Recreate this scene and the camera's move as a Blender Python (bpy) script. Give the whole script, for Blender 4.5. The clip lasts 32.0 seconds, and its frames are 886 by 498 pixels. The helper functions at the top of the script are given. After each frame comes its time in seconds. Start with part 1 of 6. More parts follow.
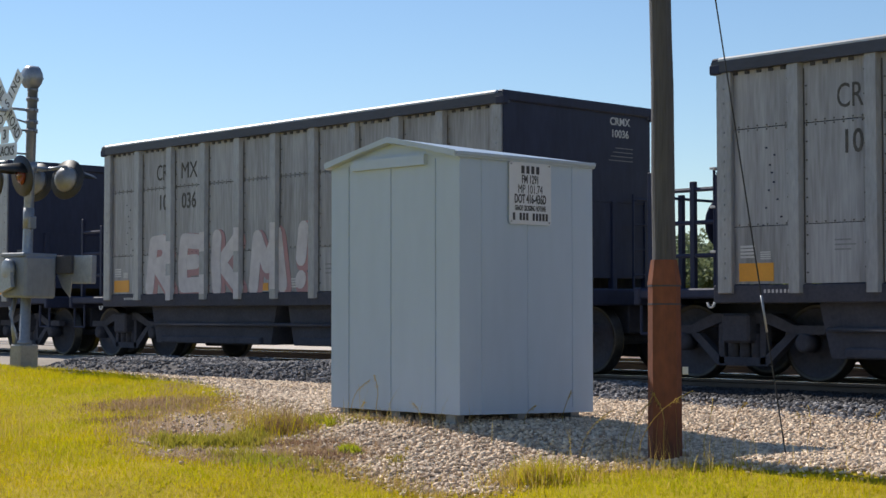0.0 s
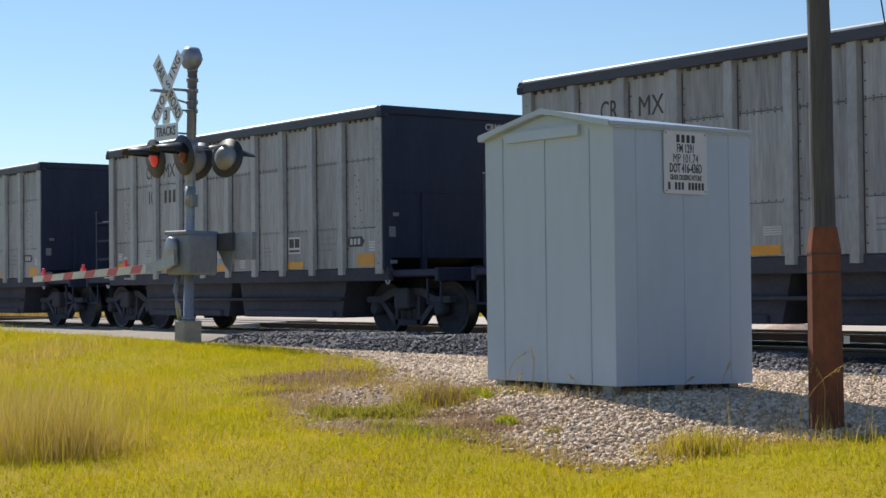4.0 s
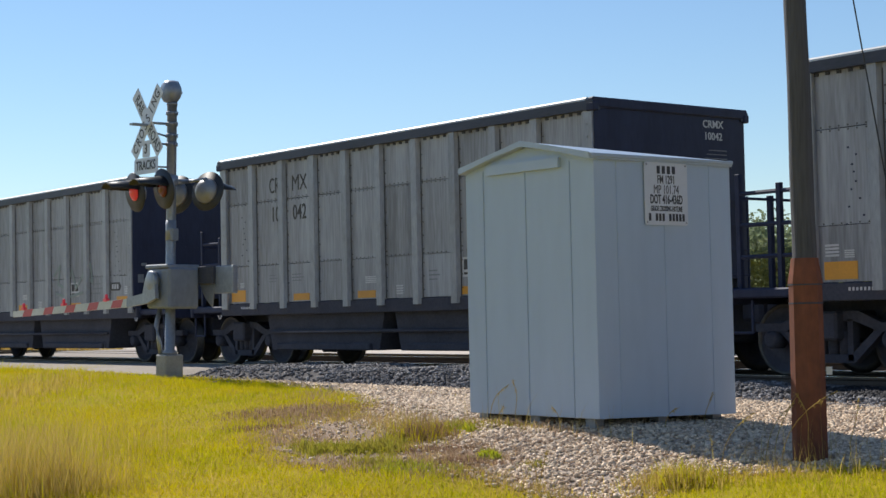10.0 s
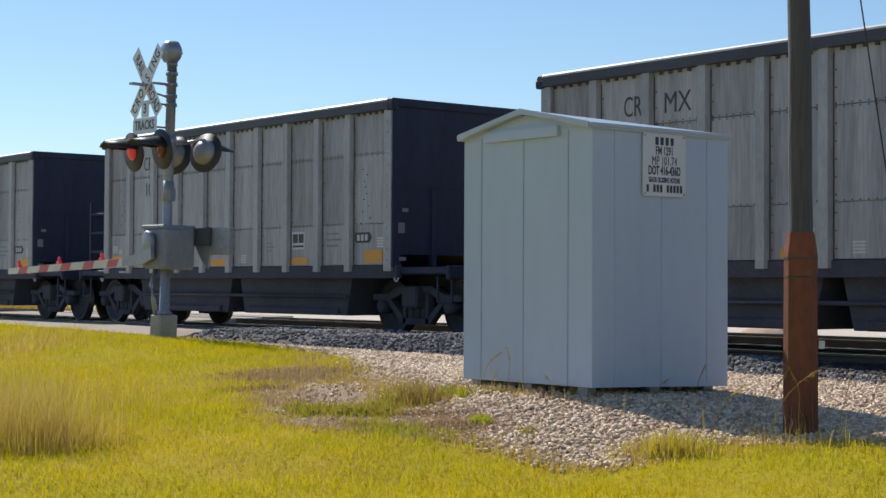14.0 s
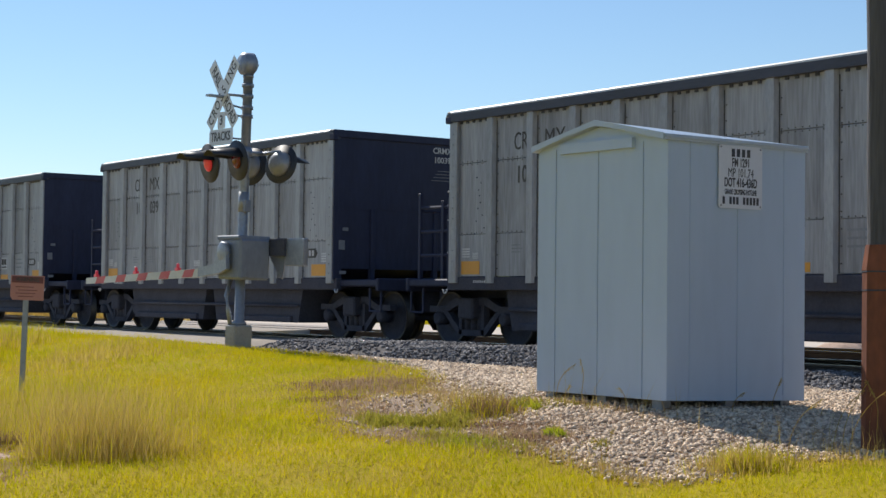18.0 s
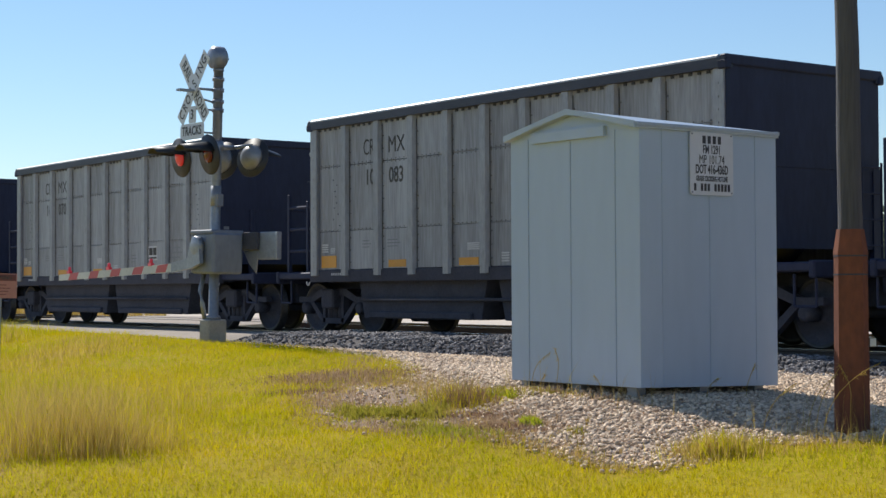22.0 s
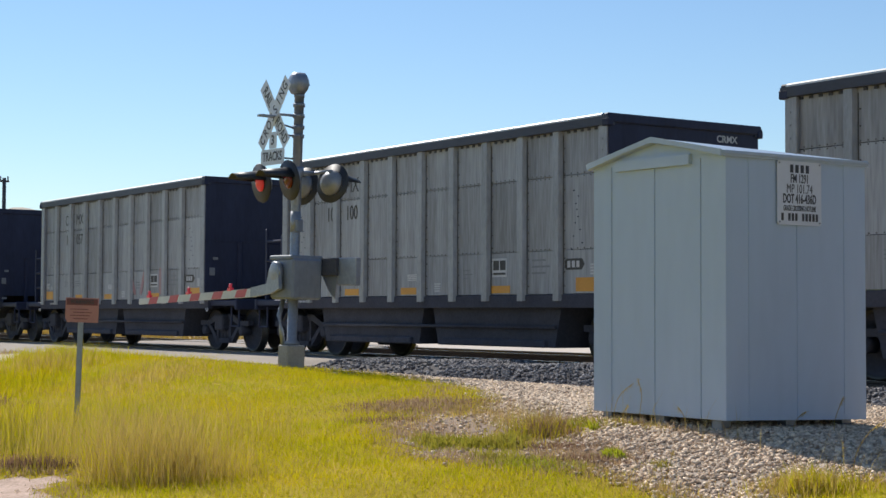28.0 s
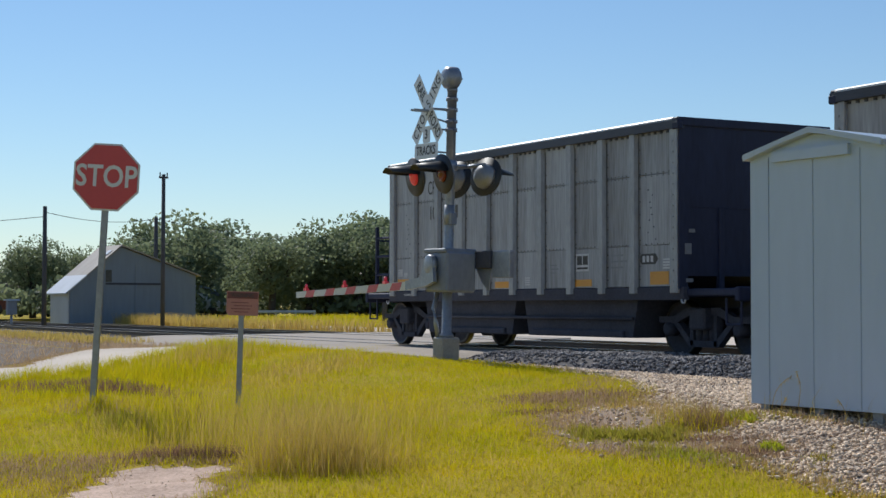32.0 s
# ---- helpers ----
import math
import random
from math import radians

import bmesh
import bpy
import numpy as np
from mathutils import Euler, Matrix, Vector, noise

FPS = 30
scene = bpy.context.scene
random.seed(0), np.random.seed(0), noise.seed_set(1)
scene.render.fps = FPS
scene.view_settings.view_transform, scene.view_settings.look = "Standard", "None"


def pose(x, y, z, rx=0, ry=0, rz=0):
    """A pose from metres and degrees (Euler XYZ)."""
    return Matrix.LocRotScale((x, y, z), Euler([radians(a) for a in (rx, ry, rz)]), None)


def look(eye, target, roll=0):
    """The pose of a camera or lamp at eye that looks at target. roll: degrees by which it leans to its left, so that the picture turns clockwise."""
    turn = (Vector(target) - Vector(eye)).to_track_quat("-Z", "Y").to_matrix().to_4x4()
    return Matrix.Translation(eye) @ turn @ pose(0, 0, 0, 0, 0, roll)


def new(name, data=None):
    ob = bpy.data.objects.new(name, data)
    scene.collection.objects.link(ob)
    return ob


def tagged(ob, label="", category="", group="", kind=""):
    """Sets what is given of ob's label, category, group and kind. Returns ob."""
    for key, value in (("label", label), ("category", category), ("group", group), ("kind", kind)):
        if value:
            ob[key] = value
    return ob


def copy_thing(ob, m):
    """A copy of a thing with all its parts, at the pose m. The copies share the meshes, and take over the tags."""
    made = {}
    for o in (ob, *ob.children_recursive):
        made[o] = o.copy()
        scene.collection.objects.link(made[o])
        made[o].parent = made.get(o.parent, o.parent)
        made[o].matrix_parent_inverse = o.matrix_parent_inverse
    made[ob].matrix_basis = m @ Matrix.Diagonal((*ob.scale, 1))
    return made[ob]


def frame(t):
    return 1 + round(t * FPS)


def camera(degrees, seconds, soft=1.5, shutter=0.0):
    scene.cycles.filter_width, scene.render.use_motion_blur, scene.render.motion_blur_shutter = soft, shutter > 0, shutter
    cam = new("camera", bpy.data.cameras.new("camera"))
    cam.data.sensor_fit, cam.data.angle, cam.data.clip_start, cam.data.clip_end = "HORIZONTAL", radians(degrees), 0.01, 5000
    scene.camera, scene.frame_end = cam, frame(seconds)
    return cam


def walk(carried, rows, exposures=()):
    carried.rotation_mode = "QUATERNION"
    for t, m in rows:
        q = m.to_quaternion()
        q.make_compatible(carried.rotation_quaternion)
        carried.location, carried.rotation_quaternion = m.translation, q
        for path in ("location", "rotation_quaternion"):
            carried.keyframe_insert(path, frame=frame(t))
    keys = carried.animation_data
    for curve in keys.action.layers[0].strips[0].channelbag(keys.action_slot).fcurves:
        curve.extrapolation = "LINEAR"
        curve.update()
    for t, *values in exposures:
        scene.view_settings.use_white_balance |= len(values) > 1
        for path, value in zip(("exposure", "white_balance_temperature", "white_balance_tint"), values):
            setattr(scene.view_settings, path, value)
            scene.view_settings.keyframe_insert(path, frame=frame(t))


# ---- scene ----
cam = camera(30.70, 32.0)
# seconds, eye, heading to the left of +y, pitch, lean
ROWS = [
    (0, 10.764, -15.243, 0.822, 46.91, 2.23, -0.05),
    (0.5, 10.820, -15.267, 0.814, 46.91, 1.83, -0.18),
    (1, 10.821, -15.226, 0.802, 49.21, 1.36, -0.06),
    (1.5, 10.805, -15.230, 0.792, 50.92, 1.16, 0.10),
    (2, 10.810, -15.227, 0.788, 51.49, 1.41, 0.41),
    (2.5, 10.788, -15.236, 0.801, 51.72, 1.59, 0.19),
    (3, 10.789, -15.214, 0.795, 52.04, 1.35, -0.38),
    (3.5, 10.782, -15.221, 0.790, 52.39, 1.27, -0.54),
    (5.5, 10.788, -15.214, 0.800, 52.78, 1.81, -0.67),
    (6, 10.789, -15.208, 0.795, 52.69, 1.95, -0.98),
    (6.5, 10.748, -15.200, 0.801, 52.70, 2.03, -1.21),
    (7, 10.743, -15.199, 0.800, 52.91, 1.88, -1.09),
    (7.5, 10.759, -15.214, 0.800, 52.86, 1.92, -1.04),
    (8, 10.747, -15.215, 0.789, 53.02, 1.95, -0.93),
    (8.5, 10.746, -15.194, 0.799, 52.92, 1.62, -1.29),
    (9, 10.751, -15.202, 0.801, 52.74, 1.83, -0.79),
    (9.5, 10.777, -15.214, 0.822, 51.67, 2.47, -1.61),
    (10, 10.759, -15.185, 0.841, 51.88, 2.37, -1.18),
    (10.5, 10.793, -15.185, 0.824, 52.11, 3.02, -0.54),
    (11, 10.807, -15.210, 0.814, 52.06, 3.22, -1.66),
    (11.5, 10.795, -15.209, 0.798, 52.19, 3.10, -1.52),
    (12, 10.785, -15.184, 0.812, 52.53, 2.88, -1.66),
    (12.5, 10.780, -15.215, 0.794, 52.43, 2.75, 0.26),
    (13, 10.777, -15.205, 0.792, 51.55, 1.99, 0.58),
    (13.5, 10.762, -15.200, 0.802, 51.99, 1.54, 0.49),
    (14, 10.773, -15.217, 0.794, 51.71, 1.33, 0.29),
    (14.5, 10.689, -15.189, 0.793, 52.03, 0.99, 0.51),
    (15, 10.687, -15.179, 0.803, 52.87, 0.94, 1.04),
    (15.5, 10.676, -15.166, 0.798, 53.52, 1.08, 1.44),
    (17.5, 10.741, -15.183, 0.795, 54.47, 1.54, 0.50),
    (18, 10.756, -15.205, 0.782, 54.33, 1.76, 0.65),
    (18.5, 10.794, -15.212, 0.783, 53.69, 1.80, 0.69),
    (19, 10.771, -15.210, 0.795, 52.86, 2.26, 0.57),
    (19.5, 10.781, -15.219, 0.780, 52.04, 2.56, 0.76),
    (20, 10.793, -15.221, 0.793, 51.59, 2.52, 0.73),
    (20.5, 10.767, -15.200, 0.792, 51.67, 2.55, 1.07),
    (21, 10.759, -15.191, 0.806, 52.89, 2.20, -0.47),
    (21.5, 10.739, -15.187, 0.806, 54.67, 2.08, -0.96),
    (22, 10.773, -15.216, 0.784, 53.39, 1.43, -0.29),
    (22.5, 10.712, -15.205, 0.773, 53.58, 0.39, 1.94),
    (23, 10.679, -15.189, 0.807, 55.07, 0.22, 2.80),
    (23.5, 10.702, -15.193, 0.808, 55.93, 0.96, 2.09),
    (24, 10.684, -15.187, 0.790, 56.66, 1.25, 0.87),
    (24.5, 10.732, -15.218, 0.781, 56.39, 0.97, 1.56),
    (26.5, 10.743, -15.233, 0.830, 50.41, 2.10, 0.34),
    (27, 10.732, -15.249, 0.818, 51.75, 2.26, 0.67),
    (27.5, 10.683, -15.231, 0.817, 53.81, 2.38, 0.41),
    (28, 10.639, -15.194, 0.816, 56.06, 2.32, 0.23),
    (28.5, 10.662, -15.213, 0.800, 57.05, 2.43, 0.27),
    (29, 10.603, -15.274, 0.852, 58.26, 2.22, -0.45),
    (29.5, 10.653, -15.273, 0.842, 61.78, 2.00, -0.83),
    (30, 10.661, -15.265, 0.806, 62.45, 2.10, -0.41),
    (30.5, 10.671, -15.268, 0.801, 62.22, 2.03, -0.23),
    (31, 10.673, -15.253, 0.816, 62.11, 2.26, -0.31),
    (31.5, 10.683, -15.249, 0.808, 61.81, 1.93, -0.52),
    (32, 10.687, -15.261, 0.816, 61.43, 2.04, 0.07),
]


def sight(x, y, z, heading, pitch, lean):
    a, b = radians(heading), radians(pitch)
    return look((x, y, z), (x - math.sin(a) * math.cos(b), y + math.cos(a) * math.cos(b), z + math.sin(b)), lean)


# seconds, stops, white balance
EXPOSURES = [(0, 0.06, 6400, 11), (1, 0.13, 6450, 12), (3, 0.05, 6350, 11), (8, 0.03, 6330, 10), (28, 0.04, 6300, 10), (29, -0.1, 6150, 9), (30, -0.21, 6100, 9), (32, -0.26, 6050, 9)]
walk(cam, [(r[0], sight(*r[1:])) for r in ROWS], EXPOSURES)

# ---- light ----
world = bpy.data.worlds.new("sky")
scene.world = world
world.use_nodes = True
sky = world.node_tree.nodes.new("ShaderNodeTexSky")
sky.sky_type, sky.sun_disc = "NISHITA", False
SUN_EL, SUN_AZ = 42.0, 86.0  # degrees above the horizon, and to the left of +y
sky.sun_elevation, sky.sun_rotation = radians(SUN_EL), radians(-SUN_AZ)
sky.air_density, sky.dust_density, sky.ozone_density = 1.1, 0.0, 3.4
tone = world.node_tree.nodes.new("ShaderNodeMix")
tone.data_type, tone.blend_type = "RGBA", "MULTIPLY"
tone.inputs[0].default_value, tone.inputs[7].default_value = 1.0, (0.96, 1.01, 1.07, 1)
world.node_tree.links.new(sky.outputs[0], tone.inputs[6])
world.node_tree.links.new(tone.outputs[2], world.node_tree.nodes["Background"].inputs[0])
world.node_tree.nodes["Background"].inputs[1].default_value = 0.1
sun = new("sun", bpy.data.lights.new("sun", "SUN"))
sun.data.energy, sun.data.angle, sun.data.color = 5.0, radians(0.5), (1, 0.94, 0.85)
sa, se = radians(SUN_AZ), radians(SUN_EL)
sun.matrix_world = look((-60 * math.sin(sa) * math.cos(se), 60 * math.cos(sa) * math.cos(se), 60 * math.sin(se)), (0, 0, 0))


# ---- materials ----
def material(name, base, other, rough=0.6, metal=0.0, scale=(1.5, 30.0), amount=(0.6, 0.4), stretch=(1, 1, 1), bump=0.0, spread=0.0, island=False, spec=0.5):
    """Two tones mixed by a coarse and a fine noise, with relief; spread: how far one object (or island) differs from the next."""
    m = bpy.data.materials.new(name)
    m.use_nodes = True
    t = m.node_tree
    n, link = t.nodes, t.links.new
    bsdf = n["Principled BSDF"]
    co, mp = n.new("ShaderNodeTexCoord"), n.new("ShaderNodeMapping")
    mp.inputs["Scale"].default_value = stretch
    link(co.outputs["Object"], mp.inputs[0])
    total = None
    for s, k in zip(scale, amount):
        tex = n.new("ShaderNodeTexNoise")
        tex.inputs["Scale"].default_value, tex.inputs["Detail"].default_value = s, 5.0
        link(mp.outputs[0], tex.inputs["Vector"])
        mul = n.new("ShaderNodeMath")
        mul.operation = "MULTIPLY_ADD"
        link(tex.outputs[0], mul.inputs[0])
        mul.inputs[1].default_value = k * 2.2
        mul.inputs[2].default_value = 0.5 - 1.1 * (amount[0] + amount[1])
        if total is None:
            total = mul.outputs[0]
        else:
            link(total, mul.inputs[2])
            total = mul.outputs[0]
            fine = tex.outputs[0]
    if spread:
        info = n.new("ShaderNodeNewGeometry" if island else "ShaderNodeObjectInfo")
        add = n.new("ShaderNodeMath")
        add.operation = "MULTIPLY_ADD"
        link(info.outputs["Random Per Island" if island else "Random"], add.inputs[0])
        add.inputs[1].default_value = spread
        link(total, add.inputs[2])
        sub = n.new("ShaderNodeMath")
        sub.operation = "SUBTRACT"
        link(add.outputs[0], sub.inputs[0])
        sub.inputs[1].default_value = spread / 2
        total = sub.outputs[0]
    mix = n.new("ShaderNodeMix")
    mix.data_type, mix.clamp_factor = "RGBA", True
    link(total, mix.inputs[0])
    mix.inputs[6].default_value, mix.inputs[7].default_value = (*base, 1), (*other, 1)
    link(mix.outputs[2], bsdf.inputs["Base Color"])
    bsdf.inputs["Roughness"].default_value, bsdf.inputs["Metallic"].default_value = rough, metal
    bsdf.inputs["Specular IOR Level"].default_value = spec
    if bump:
        b = n.new("ShaderNodeBump")
        b.inputs["Strength"].default_value, b.inputs["Distance"].default_value = bump, 0.02
        link(fine, b.inputs["Height"])
        link(b.outputs[0], bsdf.inputs["Normal"])
    return m


def glowing(name, col, strength):
    m = material(name, col, col, 0.3)
    b = m.node_tree.nodes["Principled BSDF"]
    b.inputs["Emission Color"].default_value, b.inputs["Emission Strength"].default_value = (*col, 1), strength
    return m


ALU = material("weathered_aluminium", (0.385, 0.395, 0.415), (0.19, 0.188, 0.195), 0.5, 0.25, (0.9, 5.0), (0.6, 0.65), (5.0, 5.0, 0.42), 0.12, 0.45)
ALU_POST = material("aluminium_post", (0.385, 0.395, 0.415), (0.215, 0.218, 0.228), 0.45, 0.3, (1.2, 9.0), (0.55, 0.5), (3.0, 3.0, 0.8), 0.06, 0.3)
# CHORD and BLACK bases are lifted and blued: lens haze painted into them.
CHORD = material("dark_top_chord", (0.075, 0.082, 0.11), (0.042, 0.046, 0.062), 0.5, 0.1, (1.2, 14.0), (0.5, 0.4), (0.5, 2, 2), 0.05, spec=0.3)
BLACK = material("hazed_black_car_paint", (0.040, 0.047, 0.088), (0.024, 0.028, 0.052), 0.6, 0.0, (0.9, 8.0), (0.5, 0.5), (2, 2, 0.5), 0.1, spec=0.2)
# Dust tone plus a bluish lens haze, both painted into the base.
HAZED_GRIME = material("dusty_hazed_running_gear", (0.084, 0.086, 0.106), (0.045, 0.047, 0.063), 0.85, 0.0, (3.0, 22.0), (0.5, 0.5), bump=0.25, spec=0.25)
TREAD = material("worn_wheel_steel", (0.09, 0.085, 0.08), (0.03, 0.028, 0.025), 0.45, 0.7, (3.0, 20.0))
YELLOW = material("amber_reflective_sheet", (0.75, 0.34, 0.02), (0.55, 0.24, 0.02), 0.4, 0, (3, 30), (0.5, 0.4), spread=0.3)
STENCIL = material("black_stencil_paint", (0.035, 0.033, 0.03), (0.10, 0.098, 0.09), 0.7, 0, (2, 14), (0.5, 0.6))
FAINT = material("faded_stencil_paint", (0.16, 0.165, 0.175), (0.24, 0.25, 0.265), 0.7, 0, (2, 14), (0.5, 0.6))
PALE = material("white_stencil_paint", (0.62, 0.62, 0.62), (0.42, 0.42, 0.42), 0.6, 0, (2, 20))
GRAFFITI = material("white_spray_paint", (0.62, 0.60, 0.60), (0.42, 0.40, 0.42), 0.55, 0, (2, 9), (0.6, 0.5))
RIM = material("sun_highlight_rim", (0.52, 0.52, 0.51), (0.38, 0.38, 0.375), 0.5, 0.2, (1.0, 10.0), (0.5, 0.4), (0.4, 2, 2))
GRAFFITI_RED = material("pink_spray_paint", (0.42, 0.23, 0.235), (0.33, 0.2, 0.21), 0.6, 0, (2, 9))
GRAFFITI_GREEN = material("green_spray_paint", (0.215, 0.27, 0.235), (0.25, 0.28, 0.265), 0.6, 0, (2, 9))
ROCK_LOAD = material("crushed_limestone", (0.62, 0.54, 0.42), (0.40, 0.34, 0.27), 0.9, 0, (3, 25), (0.4, 0.6), bump=0.6)
SHED = material("pale_grey_shed_paint", (0.455, 0.555, 0.68), (0.395, 0.485, 0.60), 0.42, 0.0, (0.8, 5.0), (0.5, 0.4), (1.5, 1.5, 0.4), 0.03, 0.15)
SHED_TRIM = material("shed_trim_metal", (0.45, 0.53, 0.62), (0.38, 0.45, 0.53), 0.42, 0.1, (1.5, 12.0), (0.5, 0.4), bump=0.03)
MARKER = material("yellow_marker_plastic", (0.62, 0.60, 0.03), (0.5, 0.47, 0.03), 0.5, 0, (3, 20), (0.5, 0.3))
SIGN = material("white_sign_face", (0.66, 0.69, 0.74), (0.56, 0.585, 0.63), 0.4, 0, (1.5, 20), (0.5, 0.3))
INK = material("black_sign_ink", (0.025, 0.025, 0.03), (0.06, 0.06, 0.065), 0.5, 0, (4, 30))
WOOD_POLE = material("creosoted_pole_wood", (0.105, 0.104, 0.118), (0.045, 0.044, 0.050), 0.85, 0, (1.6, 14.0), (0.5, 0.6), (4, 4, 0.25), 0.5)
RUSTY = material("rusted_steel_sleeve", (0.24, 0.088, 0.05), (0.075, 0.037, 0.03), 0.85, 0.0, (2.0, 18.0), (0.6, 0.5), (1, 1, 0.5), 0.2, spec=0.2)
GALV = material("galvanised_steel", (0.34, 0.36, 0.40), (0.22, 0.235, 0.265), 0.45, 0.55, (2.5, 20.0), (0.5, 0.5), bump=0.04)
BOX_GREY = material("grey_case_paint", (0.225, 0.255, 0.315), (0.145, 0.163, 0.205), 0.6, 0.0, (2.0, 14.0), (0.5, 0.5), (1, 1, 0.5), 0.05)
LAMP_BLACK = material("black_lamp_hood", (0.018, 0.018, 0.02), (0.035, 0.035, 0.037), 0.5, 0, (3, 20))
LAMP_BACK = material("grey_lamp_housing", (0.33, 0.33, 0.33), (0.23, 0.23, 0.23), 0.4, 0.4, (3, 20))
LENS_LIT = glowing("lit_red_lens", (0.62, 0.035, 0.04), 0.2)
LENS_OFF = material("dark_red_lens", (0.16, 0.015, 0.015), (0.10, 0.01, 0.01), 0.15, 0, (6, 40))
GATE_LAMP = glowing("red_gate_lamp", (0.65, 0.05, 0.08), 0.15)
RED = material("red_sign_sheet", (0.56, 0.075, 0.085), (0.47, 0.06, 0.07), 0.45, 0, (2, 20), (0.5, 0.3))
DARK_BAND = material("dull_red_print", (0.20, 0.065, 0.06), (0.15, 0.05, 0.048), 0.6, 0, (3, 25))
FADED_RED = material("sun_faded_red_sign", (0.52, 0.24, 0.19), (0.42, 0.19, 0.16), 0.6, 0, (3, 25))
GATE_WHITE = material("white_gate_sheet", (0.66, 0.66, 0.62), (0.5, 0.5, 0.47), 0.5, 0, (2, 16))
CONCRETE = material("cast_concrete", (0.40, 0.385, 0.36), (0.26, 0.25, 0.235), 0.9, 0, (3.0, 30.0), (0.5, 0.5), bump=0.3)
RAIL_STEEL = material("rail_steel", (0.16, 0.13, 0.11), (0.075, 0.055, 0.045), 0.6, 0.5, (0.8, 14.0), (0.5, 0.5), (0.3, 1, 1), 0.1)
RAIL_HEAD = material("polished_railhead", (0.55, 0.54, 0.53), (0.42, 0.41, 0.40), 0.25, 0.9, (0.5, 10.0), (0.5, 0.4), (0.2, 1, 1))
TIE = material("weathered_tie", (0.13, 0.10, 0.085), (0.06, 0.048, 0.04), 0.9, 0, (2, 18), (0.5, 0.5), (0.5, 3, 3), 0.4, 0.4)
GRAVEL = material("pale_gravel", (0.90, 0.715, 0.52), (0.48, 0.35, 0.245), 0.9, 0, (5, 45), (0.3, 0.5), bump=0.3, spread=1.3, island=True, spec=0.1)
BALLAST = material("grey_ballast", (0.33, 0.315, 0.31), (0.085, 0.08, 0.082), 0.85, 0, (5, 45), (0.3, 0.5), bump=0.3, spread=1.2, island=True, spec=0.1)
GRAVEL_BED = material("gravel_bed", (0.60, 0.49, 0.38), (0.33, 0.265, 0.21), 0.95, 0, (9, 30), (0.5, 0.8), bump=0.9, spec=0.1)
RAILSIDE = material("near_black_ballast", (0.085, 0.08, 0.08), (0.028, 0.027, 0.03), 0.8, 0, (5, 45), (0.3, 0.5), bump=0.3, spread=1.0, island=True, spec=0.15)
BALLAST_BED = material("ballast_bed", (0.20, 0.185, 0.175), (0.09, 0.083, 0.08), 0.95, 0, (8, 26), (0.5, 0.8), bump=0.9, spec=0.1)
BALLAST_SOIL = material("stony_verge", (0.25, 0.20, 0.15), (0.13, 0.105, 0.085), 0.95, 0, (1.2, 14), (0.6, 0.7), bump=0.6, spec=0.1)
SOIL = material("brown_soil", (0.40, 0.29, 0.20), (0.24, 0.165, 0.115), 0.95, 0, (3, 22), (0.5, 0.6), bump=0.6)
DIRT = material("tan_dirt", (0.52, 0.425, 0.325), (0.33, 0.265, 0.205), 0.95, 0, (1.5, 22), (0.6, 0.7), bump=0.6, spec=0.1)
PALE_SOIL = material("pale_pinkish_soil", (0.68, 0.50, 0.39), (0.40, 0.285, 0.21), 0.95, 0, (4, 30), (0.7, 0.9), bump=0.5, spec=0.1)
ASPHALT = material("sun_bleached_road", (0.68, 0.59, 0.49), (0.52, 0.445, 0.36), 0.9, 0, (0.5, 18.0), (0.5, 0.4), bump=0.2, spec=0.1)
PLANK = material("worn_crossing_surface", (0.46, 0.40, 0.335), (0.32, 0.275, 0.23), 0.9, 0, (0.8, 16.0), (0.5, 0.5), bump=0.3, spec=0.1)
TURF = material("turf", (0.36, 0.295, 0.012), (0.40, 0.275, 0.03), 0.95, 0, (0.7, 14.0), (0.6, 0.6), bump=0.8, spec=0.1)
BLADE = material("green_grass_blade", (0.465, 0.458, 0.007), (0.62, 0.49, 0.009), 0.55, 0, (0.9, 3.0), (0.95, 0.4), spread=0.4, island=True, spec=0.15)
STRAW = material("dry_grass_blade", (0.62, 0.44, 0.13), (0.44, 0.34, 0.08), 0.6, 0, (0.6, 4.0), (0.4, 0.2), spread=0.8, island=True, spec=0.15)
WEED = material("green_weed_leaf", (0.36, 0.36, 0.03), (0.43, 0.34, 0.07), 0.6, 0, (1, 4.0), (0.4, 0.2), spread=0.7, island=True, spec=0.15)
DEAD = material("dead_brown_thatch", (0.54, 0.385, 0.23), (0.36, 0.25, 0.15), 0.8, 0, (0.8, 4.0), (0.5, 0.3), spread=0.8, island=True, spec=0.15)
THATCH = material("red_brown_thatch", (0.36, 0.215, 0.135), (0.20, 0.125, 0.085), 0.85, 0, (0.8, 4.0), (0.5, 0.3), spread=0.9, island=True, spec=0.1)
LEAFY = material("bright_green_leaf", (0.34, 0.39, 0.02), (0.44, 0.43, 0.03), 0.5, 0, (1, 4.0), (0.4, 0.2), spread=0.6, island=True, spec=0.2)
SEEDING = material("seeding_olive_grass", (0.66, 0.50, 0.12), (0.47, 0.33, 0.12), 0.6, 0, (0.8, 4.0), (0.6, 0.4), spread=1.3, island=True, spec=0.15)
# Leaf greens are raised and greyed, with distance haze painted in.
LEAF = material("hazed_oak_leaf", (0.18, 0.225, 0.125), (0.27, 0.30, 0.16), 0.6, 0, (0.25, 2.0), (0.7, 0.3), spread=0.7, island=True, spec=0.2)
BARK = material("tree_bark", (0.10, 0.08, 0.06), (0.05, 0.04, 0.032), 0.9, 0, (2, 12), (0.5, 0.5), (3, 3, 0.6), 0.4)
